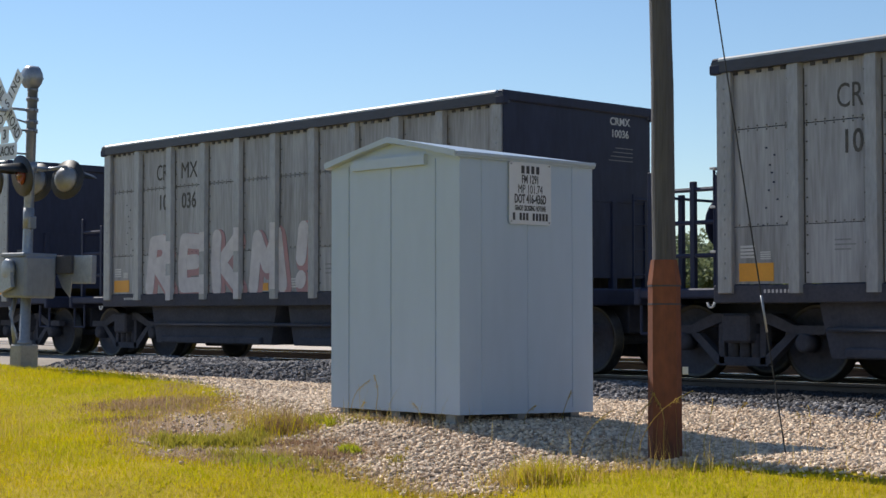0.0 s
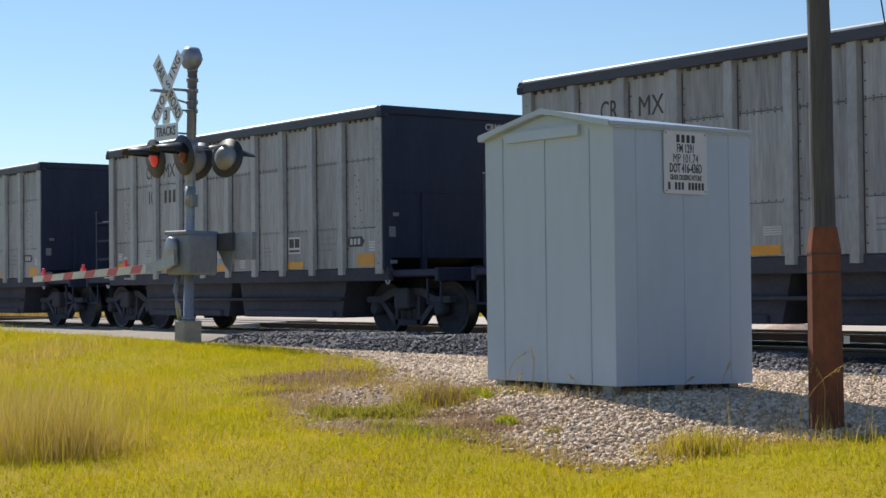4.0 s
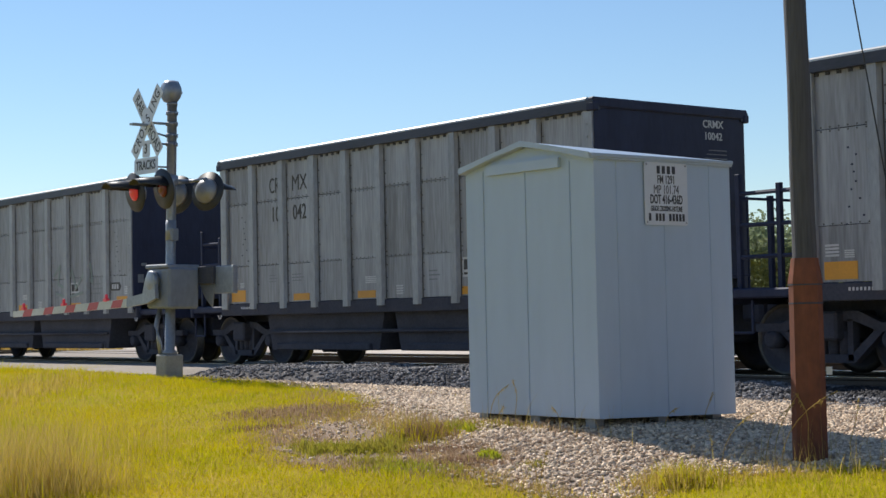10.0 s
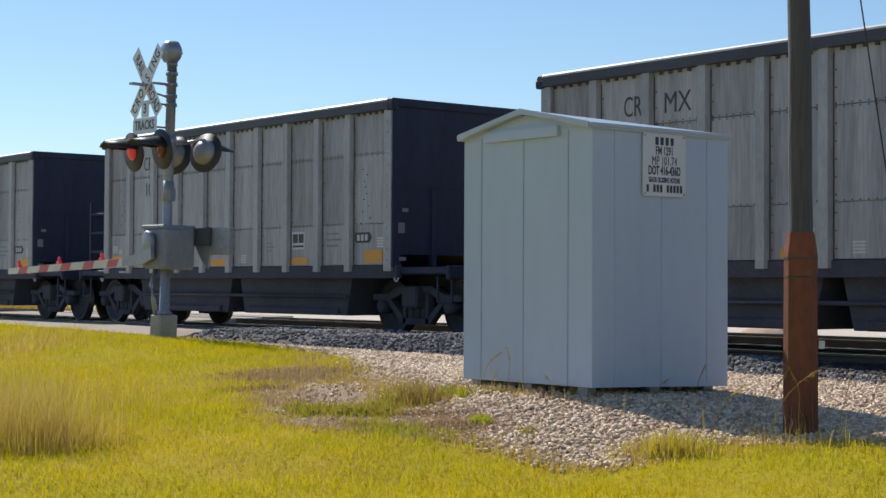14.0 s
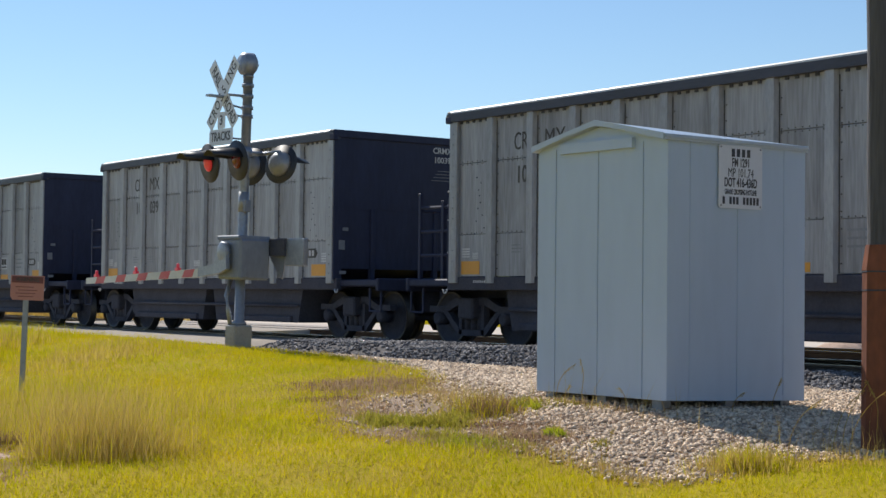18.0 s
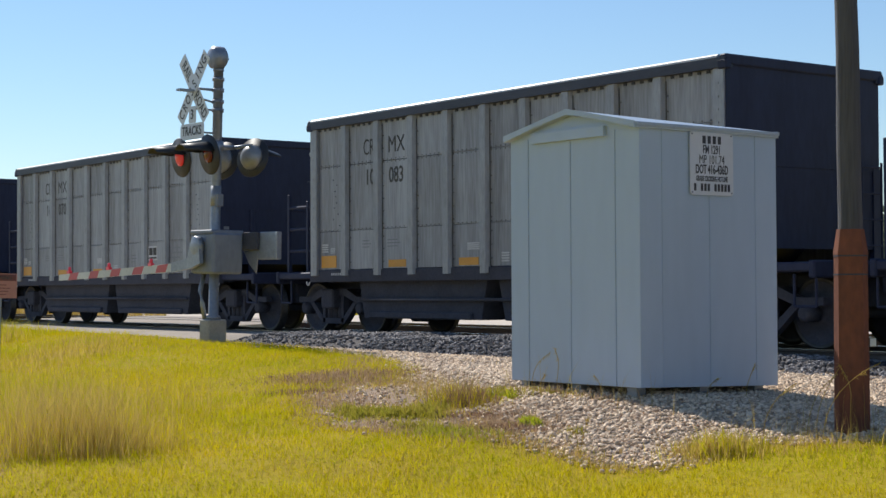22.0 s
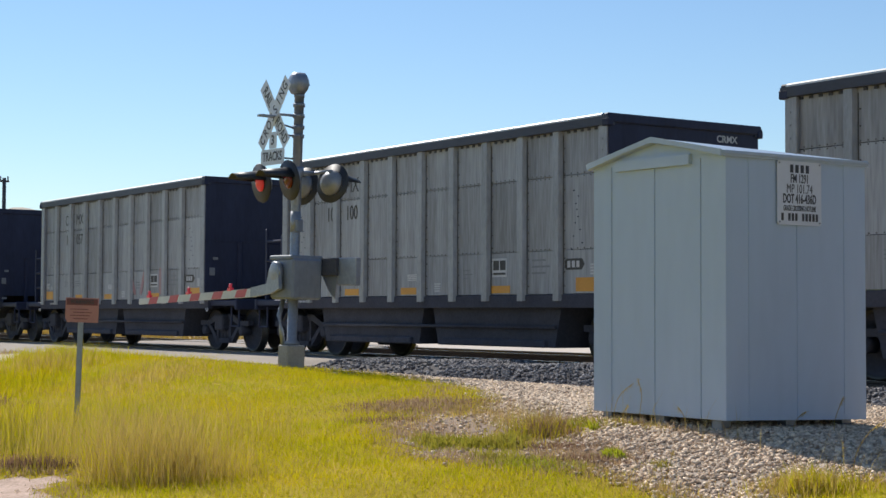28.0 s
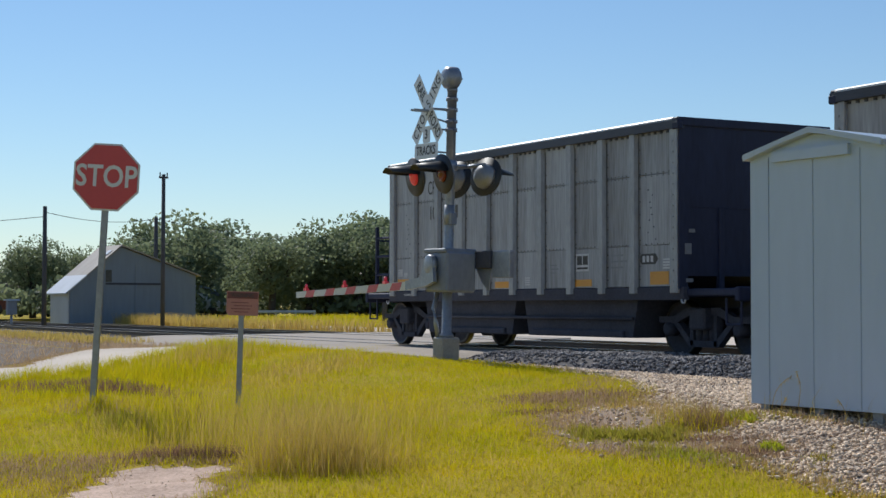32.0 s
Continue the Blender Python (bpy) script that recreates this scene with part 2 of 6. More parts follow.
BARN = material("grey_barn_metal", (0.20, 0.235, 0.29), (0.15, 0.175, 0.22), 0.55, 0.2, (0.4, 3.0), (0.5, 0.4), (2, 2, 0.3), 0.05)
BARN_PALE = material("pale_barn_metal", (0.52, 0.55, 0.60), (0.42, 0.44, 0.47), 0.5, 0.1, (0.5, 4.0), (0.5, 0.4), (2, 2, 0.4))
BARN_ROOF = material("barn_roof_metal", (0.34, 0.30, 0.25), (0.21, 0.175, 0.145), 0.55, 0.1, (0.5, 4.0), (0.6, 0.4), (0.4, 2, 2))
CABLE = material("steel_cable", (0.045, 0.045, 0.05), (0.03, 0.03, 0.032), 0.6, 0.4, (3, 20))
for thin in (BLADE, STRAW, WEED, LEAF, DEAD, SEEDING, THATCH, LEAFY):
    nodes = thin.node_tree.nodes
    glow, blend = nodes.new("ShaderNodeBsdfTranslucent"), nodes.new("ShaderNodeMixShader")
    source = nodes["Principled BSDF"].inputs["Base Color"].links[0].from_socket
    thin.node_tree.links.new(source, glow.inputs["Color"])
    blend.inputs[0].default_value = 0.5
    thin.node_tree.links.new(nodes["Principled BSDF"].outputs[0], blend.inputs[1])
    thin.node_tree.links.new(glow.outputs[0], blend.inputs[2])
    thin.node_tree.links.new(blend.outputs[0], nodes["Material Output"].inputs["Surface"])


# ---- mesh helpers ----
def box(bm, x0, x1, y0, y1, z0, z1, bevel=0.0):
    v = [bm.verts.new((x, y, z)) for z in (z0, z1) for y in (y0, y1) for x in (x0, x1)]
    fs = [bm.faces.new([v[i] for i in q]) for q in ((0, 2, 3, 1), (4, 5, 7, 6), (0, 1, 5, 4), (2, 6, 7, 3), (0, 4, 6, 2), (1, 3, 7, 5))]
    if bevel:
        es = list({e for f in fs for e in f.edges})
        bmesh.ops.bevel(bm, geom=es, offset=bevel, segments=1, affect="EDGES")
    return bm


def tube(bm, a, b, r0, r1=None, sides=12, cap=True):
    """A round bar from a to b."""
    a, b = Vector(a), Vector(b)
    r1 = r0 if r1 is None else r1
    q = (b - a).to_track_quat("Z", "Y")
    rings = []
    for c, r in ((a, r0), (b, r1)):
        rings.append([bm.verts.new(c + q @ Vector((r * math.cos(2 * math.pi * i / sides), r * math.sin(2 * math.pi * i / sides), 0))) for i in range(sides)])
    for i in range(sides):
        f = bm.faces.new((rings[0][i], rings[0][(i + 1) % sides], rings[1][(i + 1) % sides], rings[1][i]))
        f.smooth = sides > 6
    if cap:
        bm.faces.new(rings[0][::-1])
        bm.faces.new(rings[1])
    return bm


def lathe(bm, profile, axis="z", sides=24, centre=(0, 0, 0)):
    """A turned body: profile of (radius, height) along an axis."""
    rings = []
    c = Vector(centre)
    for r, h in profile:
        ring = []
        for i in range(sides):
            u, v = r * math.cos(2 * math.pi * i / sides), r * math.sin(2 * math.pi * i / sides)
            p = {"z": (u, v, h), "y": (v, h, u), "x": (h, u, v)}[axis]
            ring.append(bm.verts.new(c + Vector(p)))
        rings.append(ring)
    for p, q in zip(rings, rings[1:]):
        for i in range(sides):
            f = bm.faces.new((p[i], p[(i + 1) % sides], q[(i + 1) % sides], q[i]))
            f.smooth = True
    bm.faces.new(rings[0][::-1])
    bm.faces.new(rings[-1])
    return bm


def prism(bm, outline, y0, y1, flat="y"):
    """A plate with an outline of two coordinates, from y0 to y1 across."""
    def at(u, v, d):
        return {"y": (u, d, v), "x": (d, u, v), "z": (u, v, d)}[flat]
    a = [bm.verts.new(at(u, v, y0)) for u, v in outline]
    b = [bm.verts.new(at(u, v, y1)) for u, v in outline]
    bm.faces.new(a)
    bm.faces.new(b[::-1])
    for i in range(len(a)):
        j = (i + 1) % len(a)
        bm.faces.new((a[j], a[i], b[i], b[j]))
    bmesh.ops.recalc_face_normals(bm, faces=bm.faces)
    return bm


def mesh_of(name, bm, mat):
    me = bpy.data.meshes.new(name)
    bm.to_mesh(me)
    bm.free()
    me.materials.append(mat)
    return me


def place(name, me, parent=None, m=None, label=""):
    ob = new(name, me)
    ob.parent = parent
    if m is not None:
        ob.matrix_basis = m
    if label:
        ob["label"] = label
    return ob


def bent_tube(bm, pts, radius, sides=6):
    """One unbroken round bar through points."""
    rings = []
    for i, p in enumerate(pts):
        d = Vector(pts[min(i + 1, len(pts) - 1)]) - Vector(pts[max(i - 1, 0)])
        q = d.to_track_quat("Z", "Y")
        rings.append([bm.verts.new(Vector(p) + q @ Vector((radius * math.cos(2 * math.pi * k / sides), radius * math.sin(2 * math.pi * k / sides), 0))) for k in range(sides)])
    for a, b in zip(rings, rings[1:]):
        for k in range(sides):
            bm.faces.new((a[k], a[(k + 1) % sides], b[(k + 1) % sides], b[k])).smooth = True
    bm.faces.new(rings[0][::-1])
    bm.faces.new(rings[-1])
    return bm


def part(name, bm, mat, parent=None, label="", m=None):
    return place(name, mesh_of(name, bm, mat), parent, m, label)


TEXTS = {}


def text_mesh(words, size, squeeze, bold, mat):
    """The mesh of a line of letters with a little thickness, lying in the x-y plane."""
    key = (words, size, squeeze, bold, mat.name)
    if key not in TEXTS:
        cu = bpy.data.curves.new("letters", "FONT")
        cu.body, cu.size, cu.align_x, cu.align_y, cu.extrude, cu.offset, cu.resolution_u = words, size, "CENTER", "CENTER", 0.0015, bold, 3
        tmp = bpy.data.objects.new("letters", cu)
        scene.collection.objects.link(tmp)
        me = bpy.data.meshes.new_from_object(tmp.evaluated_get(bpy.context.evaluated_depsgraph_get()))
        bpy.data.objects.remove(tmp)
        me.transform(Matrix.Diagonal((squeeze, 1, 1, 1)))
        me.materials.clear()
        me.materials.append(mat)
        TEXTS[key] = me
    return TEXTS[key]


def lettering(name, words, size, mat, parent, m, label="", squeeze=1.0, bold=0.0):
    return place(name, text_mesh(words, size, squeeze, bold, mat), parent, m, label)


NUMBERS = {0: "036", 1: "008", 3: "063", 5: "050", 6: "045", 7: "001", 8: "074", 9: "042", 10: "097", 11: "137", 2: "037", 25: "031", 12: "040", 16: "086", 17: "039", 20: "083", 21: "070", 24: "064", 18: "034", 19: "068", 22: "073", 26: "100", 27: "057", 28: "095"}
for number in NUMBERS.values():  # made while the scene is still small
    text_mesh(number, 0.37, 0.78, 0.005, STENCIL), text_mesh("10" + number, 0.155, 1.0, 0.003, PALE)
FRONT = pose(0, 0, 0, 90, 0, 0)  # letters that face -y
RIGHT = pose(0, 0, 0, 90, 0, 90)  # letters that face +x


# ---- ground ----
HEIGHTS_Y = (-60, -15, -11, -9, -7.5, -6.3, -5.3, -3, -1.2, 0, 4, 12, 30, 80, 400)
HEIGHTS_Z = (-1.2, -0.85, -0.62, -0.5, -0.41, -0.25, -0.13, -0.17, -0.2, -0.18, -0.15, -0.1, 0.1, 0.4, 0.4)


def level(x, y):
    """The ground's height without its small bumps."""
    return np.interp(y, HEIGHTS_Y, HEIGHTS_Z) + np.clip(-x * 0.025, 0, 0.30) * np.clip(-y / 6, 0, 1) * np.clip((x + 21) / 6, 0, 1) - np.clip((x - 0.1) / 2.5, 0, 1) * np.clip(-y / 4, 0, 1) * 0.15


def bumps(x, y):
    return 0.03 * np.sin(1.7 * x + 0.6 * y) * np.sin(1.3 * y - 0.5 * x) + 0.015 * np.sin(4.1 * x - 1.2 * y) * np.sin(3.7 * y + 0.8 * x)


def ground_at(x, y):
    near = np.clip((np.asarray(y) * -1 - 5.8) / 1.5, 0, 1)
    return level(x, y) + bumps(x, y) * near


def sheet(name, xs, ys, zfun, mat):
    gx, gy = np.meshgrid(xs, ys)
    v = np.stack([gx, gy, zfun(gx, gy)], -1).reshape(-1, 3)
    nx, ny = len(xs), len(ys)
    i = (np.arange(ny - 1)[:, None] * nx + np.arange(nx - 1)[None]).ravel()
    f = np.stack([i, i + 1, i + 1 + nx, i + nx], -1)
    me = bpy.data.meshes.new(name)
    me.from_pydata(v.tolist(), [], f.tolist())
    me.shade_smooth()
    me.materials.append(mat)
    return new(name, me)


def steps(*bands):
    out = []
    for a, b, s in bands:
        out += list(np.arange(a, b - 1e-6, s))
    return np.array(out + [bands[-1][1]])


tagged(sheet("ground", steps((-2500, -200, 230), (-200, -40, 8), (-40, -14, 0.4), (-14, 7, 0.2), (7, 40, 1.5), (40, 200, 16), (200, 2500, 230)),
             steps((-2500, -200, 230), (-200, -30, 17), (-30, -14, 0.8), (-14, 0, 0.2), (0, 14, 0.7), (14, 90, 4), (90, 400, 31), (400, 2500, 210)), ground_at, TURF),
       "rough mown roadside turf over uneven soil", "grass", kind="structure")


def patch(name, outline, lift, mat, label, category, step=0.2):
    """A thin sheet that follows the ground inside an outline in plan."""
    o = np.array(outline, float)
    xs = np.arange(-14 + step * math.floor((o[:, 0].min() + 14) / step), o[:, 0].max() + step, step)
    ys = np.arange(-14 + step * math.floor((o[:, 1].min() + 14) / step), o[:, 1].max() + step, step)
    gx, gy = np.meshgrid(xs, ys)
    ok = inside(gx, gy, o)
    v = np.stack([gx, gy, ground_at(gx, gy) + lift], -1).reshape(-1, 3)
    nx = len(xs)
    faces = [(j * nx + i, j * nx + i + 1, (j + 1) * nx + i + 1, (j + 1) * nx + i) for j in range(len(ys) - 1) for i in range(nx - 1)
             if ok[j, i] and ok[j, i + 1] and ok[j + 1, i] and ok[j + 1, i + 1]]
    me = bpy.data.meshes.new(name)
    me.from_pydata(v.tolist(), [], faces)
    me.shade_smooth()
    me.materials.append(mat)
    return tagged(new(name, me), label, category, kind="structure")


def inside(x, y, o):
    """Whether points lie within an outline."""
    hit = np.zeros(np.shape(x), bool)
    for (x0, y0), (x1, y1) in zip(o, np.roll(o, -1, 0)):
        if y0 != y1:
            hit ^= ((y0 > y) != (y1 > y)) & (x < (x1 - x0) * (y - y0) / (y1 - y0) + x0)
    return hit


GRAVEL_LINE = [(-9.8, -2.9), (-8.3, -3.4), (-7.3, -3.6), (-6.3, -3.95), (-5.0, -4.4), (-3.2, -5.25), (-2.3, -6.0), (-2.4, -6.3), (-2.3, -6.9), (-1.6, -7.15), (-1.1, -6.7), (-0.5, -6.75), (0.3, -7.15),
               (0.93, -7.2), (1.48, -7.2), (2.0, -7.32), (2.3, -7.25), (2.66, -7.0), (2.35, -6.5), (2.6, -6.15), (3.4, -5.65), (9, -5.2), (14, -5), (14, 0), (-9.8, 0)]
SOIL_LINE = [(-2.9, -6.2), (-2.6, -7.0), (-1.7, -7.5), (-0.6, -7.75), (0.4, -7.45), (0.9, -7.2), (0.6, -6.6), (0.0, -6.5), (-1.0, -6.3), (-1.7, -6.2), (-2.2, -5.9)]
ROAD_LINE = [(-9.0, -13.5), (-11.7, -10), (-13.7, -7.6), (-15.7, -5), (-19.5, 0), (-23.0, 5.2), (-24.0, 8.6), (14, 8.6), (60, 8.6), (60, 14.5), (-60, 14.5), (-60, 9.2), (-36, 8.6), (-32, 4), (-27.5, -2), (-22.5, -6.5), (-18.5, -9.5), (-14, -16), (-6, -40), (6, -40)]
PATCH_LINE = [(-2.95, -11.05), (-2.5, -10.6), (-2.2, -10.2), (-1.7, -10.3), (-1.35, -10.7), (-0.85, -10.75), (-0.4, -11.15), (-0.5, -11.9), (-1.3, -12.2), (-2.0, -11.75), (-2.35, -11.45)]
patch("road", ROAD_LINE, 0.016, ASPHALT, "sun-bleached tarred road over the level crossing", "road", 0.2)
patch("dirt_verge", [(-21.5, 0.55), (-18.2, -2.2), (-15.5, -4.6), (-13.2, -4.4), (-10.4, -3.45), (-8.2, -3.2), (-8.2, -2.2), (-13.2, -1.2), (-13.4, 0.55)], 0.012, DIRT, "pale tan dirt and grit between road and ballast", "soil", 0.2)
patch("gravel_apron", GRAVEL_LINE, 0.003, GRAVEL_BED, "pale crushed gravel apron round the shed", "gravel")
patch("bare_soil", SOIL_LINE, 0.005, SOIL, "bare brown soil between grass and gravel", "soil")
patch("dry_verge", [(-75, -6.5), (-30, -12), (-19, -9.6), (-22.2, -6.4), (-27.2, -2.0), (-75, -1.2)], 0.01, BALLAST_SOIL, "dry brown stony verge beside the track", "verge", 0.5)
patch("bare_patch", PATCH_LINE, 0.003, PALE_SOIL, "bare pale pinkish soil patch in the grass", "soil")


def mound(x, y):
    """The heaped ballast shoulder before the near rail: it rises from its foot and drops towards the rail."""
    foot = np.interp(x, (-19, -12, -9, -6.6, -4, -1.5), (-1.6, -2.8, -2.7, -1.9, -1.5, -1.3))
    crest = np.interp(x, (-14.8, -13.6, -12.4, -6, -3.5, -1.5), (-0.30, -0.16, 0.05, 0.07, -0.04, -0.12)) + 0.02 * np.sin(2.3 * x) + 0.012 * np.sin(5.1 * x + 1)
    up = np.clip((y - foot) / 1.1, 0, 1)
    return -0.34 + (crest + 0.34) * up * (2 - up) - np.clip((y - 0.1) / 0.55, 0, 1) * (crest + 0.14)


def track(name, y, x0, x1, tie_from, tie_to, label):
    """Two rails on ties in a ballast bed, on the line y."""
    root = tagged(new(name), label, "railway track", kind="structure")
    root.location = (0, y, 0)
    bm = bmesh.new()
    for a, b in ((x0, -33.5 - 0.5 * y), (-15.0 if y < 3 else -19.0 - 0.75 * y, x1)):
        prism(bm, [(-2.6, -0.45), (2.6, -0.45), (1.55, -0.14), (-1.55, -0.14)], a, b, "x")
    part("ballast_bed", bm, BALLAST_BED, root)
    if y < 3:
        shoulder = sheet("ballast_shoulder", np.arange(-14.8, -1.5, 0.15), np.arange(-3.4, 0.75, 0.1), mound, BALLAST_BED)
        shoulder.parent, shoulder.location = root, (0, -y, 0)
    for s in (-0.7175, 0.7175):
        bm = bmesh.new()
        prism(bm, [(s - 0.07, -0.172), (s + 0.07, -0.172), (s + 0.07, -0.16), (s + 0.012, -0.145), (s + 0.012, -0.05), (s + 0.036, -0.035), (s + 0.036, -0.006), (s - 0.036, -0.006),
                   (s - 0.036, -0.035), (s - 0.012, -0.05), (s - 0.012, -0.145), (s - 0.07, -0.16)], x0, x1, "x")
        rail = part("rail", bm, RAIL_STEEL, root)
        bm = bmesh.new()
        box(bm, x0, x1, s - 0.03, s + 0.03, -0.006, 0)
        part("railhead", bm, RAIL_HEAD, rail)
    me = mesh_of("tie", box(bmesh.new(), -0.11, 0.11, -1.3, 1.3, -0.32, -0.125, 0.012), TIE)
    x = tie_from
    while x < tie_to:
        if not -33.5 - 0.5 * y < x < (-15.0 if y < 3 else -19.0 - 0.75 * y):
            place("tie", me, root, pose(x, 0, 0, 0, 0, random.uniform(-1, 1)))
        x += 0.53
    return root


TRACK_Y = 1.55
track("track_1", TRACK_Y, -520, 420, -45, 8, "main track with steel rails on ballasted wooden ties")
track("track_2", 6.0, -520, 420, -60, 0, "second track with rusty rails beyond the train")
panels = tagged(new("crossing_surface"), "worn tarred planks between the rails of the level crossing", "road", kind="structure")
for y0, y1 in ((0.93, 2.17), (2.35, 5.2), (5.38, 6.62), (6.8, 8.4)):
    bm = bmesh.new()
    e0, e1 = (-15.2 if y0 < 2 else -19.3 - 0.75 * y for y in (y0, y1))
    prism(bm, [(-33 - 0.4 * y0, y0), (e0, y0), (e1, y1), (-33 - 0.4 * y1, y1)], -0.3, -0.012, "z")
    part("crossing_panel", bm, PLANK, panels)


def ramp(x, y):
    """The worn approach that rises from the road and its dirt verge to the near rail."""
    g = ground_at(x, y) - 0.025
    u = np.clip((y + 2.9) / 2.7, 0, 1) * np.clip((-13.6 - x) / 1.7, 0, 1)
    return g + (-0.014 - g) * u * u * (3 - 2 * u)


approach = sheet("crossing_approach", np.arange(-33.6, -13.3, 0.2), np.append(np.arange(-3.0, 0.7, 0.15), 0.79), ramp, PLANK)
approach.parent = panels


def quick_mesh(name, v, f, mat):
    """A mesh from arrays of vertices and of faces with equally many corners."""
    me = bpy.data.meshes.new(name)
    v, f = np.ascontiguousarray(v, np.float32), np.ascontiguousarray(f, np.int32)
    me.vertices.add(len(v))
    me.vertices.foreach_set("co", v.ravel())
    me.loops.add(f.size)
    me.loops.foreach_set("vertex_index", f.ravel())
    me.polygons.add(len(f))
    me.polygons.foreach_set("loop_start", np.arange(len(f), dtype=np.int32) * f.shape[1])
    me.update(calc_edges=True)
    me.materials.append(mat)
    return me


STONES = np.array([(1, 0, 0.1), (-1, 0.1, 0), (0, 1, -0.1), (0.1, -1, 0), (0, 0.1, 0.8), (0.1, 0, -0.8)])
STONE_FACES = np.array([(0, 2, 4), (2, 1, 4), (1, 3, 4), (3, 0, 4), (2, 0, 5), (1, 2, 5), (3, 1, 5), (0, 3, 5)])


def scatter_stones(name, x, y, z, size, mat, label):
    rng = np.random.default_rng(7)
    n = len(x)
    q = rng.normal(size=(n, 4))
    q /= np.linalg.norm(q, axis=1)[:, None]
    w, a, b, c = q.T
    rot = np.stack([1 - 2 * (b * b + c * c), 2 * (a * b - c * w), 2 * (a * c + b * w), 2 * (a * b + c * w), 1 - 2 * (a * a + c * c), 2 * (b * c - a * w),
                    2 * (a * c - b * w), 2 * (b * c + a * w), 1 - 2 * (a * a + b * b)], -1).reshape(n, 3, 3)
    shape = STONES[None] * rng.uniform(0.6, 1.1, (n, 6, 1)) * rng.uniform(0.7, 1.2, (n, 1, 3))
    v = np.einsum("nij,nkj->nki", rot, shape) * size[:, None, None]
    v[:, :, 2] *= 0.7
    v += np.stack([x, y, z], -1)[:, None]
    f = STONE_FACES[None] + 6 * np.arange(n)[:, None, None]
    me = quick_mesh(name, v.reshape(-1, 3), f.reshape(-1, 3), mat)
    me.shade_smooth()
    return tagged(new(name, me), label, "gravel", kind="stuff")


rng = np.random.default_rng(3)
x, y = rng.uniform(-9.8, 6, 100000), rng.uniform(-7.9, -0.9, 100000)
jx, jy = x + rng.normal(0, 0.09, x.size), y + rng.normal(0, 0.09, x.size)
keep = inside(jx, jy, np.array(GRAVEL_LINE)) & (rng.random(x.size) < np.where(x < -4, 0.6, 0.92)) & (~inside(jx, jy, np.array(SOIL_LINE)) | (rng.random(x.size) < 0.13)) | inside(jx, jy, np.array(SOIL_LINE)) & (rng.random(x.size) < 0.04)
x, y = x[keep], y[keep]
scatter_stones("gravel_stones", x, y, ground_at(x, y) + 0.012, 0.017 + 0.026 * rng.random(x.size) ** 1.6, GRAVEL, "pale angular gravel stones in the sun")
x, y = rng.uniform(-19.5, 8, 52000), rng.uniform(-3.3, 1.0, 52000)
bed = np.interp(y, (-2.6, -1.05, 0, 2), (-0.45, -0.16, -0.13, -0.13))
rise = np.where((x > -14.8) & (x < -1.5) & (y < 0.7), mound(x, y), -1)
keep = (np.maximum(bed, rise) > ground_at(x, y) - 0.02 + 0.03 * rng.normal(size=x.size)) & (x > -14.0 + 0.4 * np.sin(3 * y)) & ((y > -1.7) | (x > -9) | (rng.random(x.size) < 0.3))
x, y, bed, rise = x[keep], y[keep], bed[keep], rise[keep]
z, size = np.maximum(np.maximum(bed, rise), ground_at(x, y)) + 0.012, rng.uniform(0.026, 0.055, x.size)
# stones close to the near rail, right of x = -1.6, get a darker tone
by_rail = (x > -1.6) & (y + rng.normal(0, 0.12, x.size) > -0.75)
for name, pick, mat, label in (("ballast_stones", ~by_rail, BALLAST, "dark grey crushed track ballast"), ("fouled_ballast", by_rail, RAILSIDE, "darker ballast along the near rail")):
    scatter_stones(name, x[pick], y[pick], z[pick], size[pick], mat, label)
x, y = rng.uniform(-15.5, -8, 1500), rng.uniform(-4.2, -1.2, 1500)
keep = y < -1.6 + 0.12 * (x + 8)
x, y = x[keep], y[keep]
scatter_stones("verge_stones", x, y, ground_at(x, y) + 0.015, 0.012 + 0.03 * rng.random(x.size) ** 2, BALLAST, "scattered grey stones on the dirt verge")
x, y = rng.uniform(-2.8, -0.6, 220), rng.uniform(-12.0, -10.1, 220)
keep = inside(x, y, np.array(PATCH_LINE))
x, y = x[keep], y[keep]
scatter_stones("patch_stones", x, y, ground_at(x, y) + 0.004, 0.006 + 0.016 * rng.random(x.size) ** 2, GRAVEL, "scattered pale pebbles on a bare patch")


# ---- grass ----
def blades(name, x, y, z, height, width, lean, mat, label, category="grass"):
    """Bent, tapered blades, each of three triangles."""
    r = np.random.default_rng(len(x))
    n = len(x)
    a, b = r.uniform(0, 2 * np.pi, n), r.uniform(0, 2 * np.pi, n)
    side = np.stack([np.cos(a), np.sin(a), 0 * a], -1) * width[:, None]
    tip = np.stack([np.cos(b) * lean * height, np.sin(b) * lean * height, height * np.sqrt(np.clip(1 - lean ** 2, 0.1, 1))], -1)
    root = np.stack([x, y, z], -1)
    mid = root + tip * np.array([0.35, 0.35, 0.6])
    v = np.stack([root - side, root + side, mid - side * 0.8, mid + side * 0.8, root + tip], 1)
    f = (np.array([(0, 1, 3), (0, 3, 2), (2, 3, 4)])[None] + 5 * np.arange(n)[:, None, None]).reshape(-1, 3)
    return tagged(new(name, quick_mesh(name, v.reshape(-1, 3), f, mat)), label, category, kind="stuff")


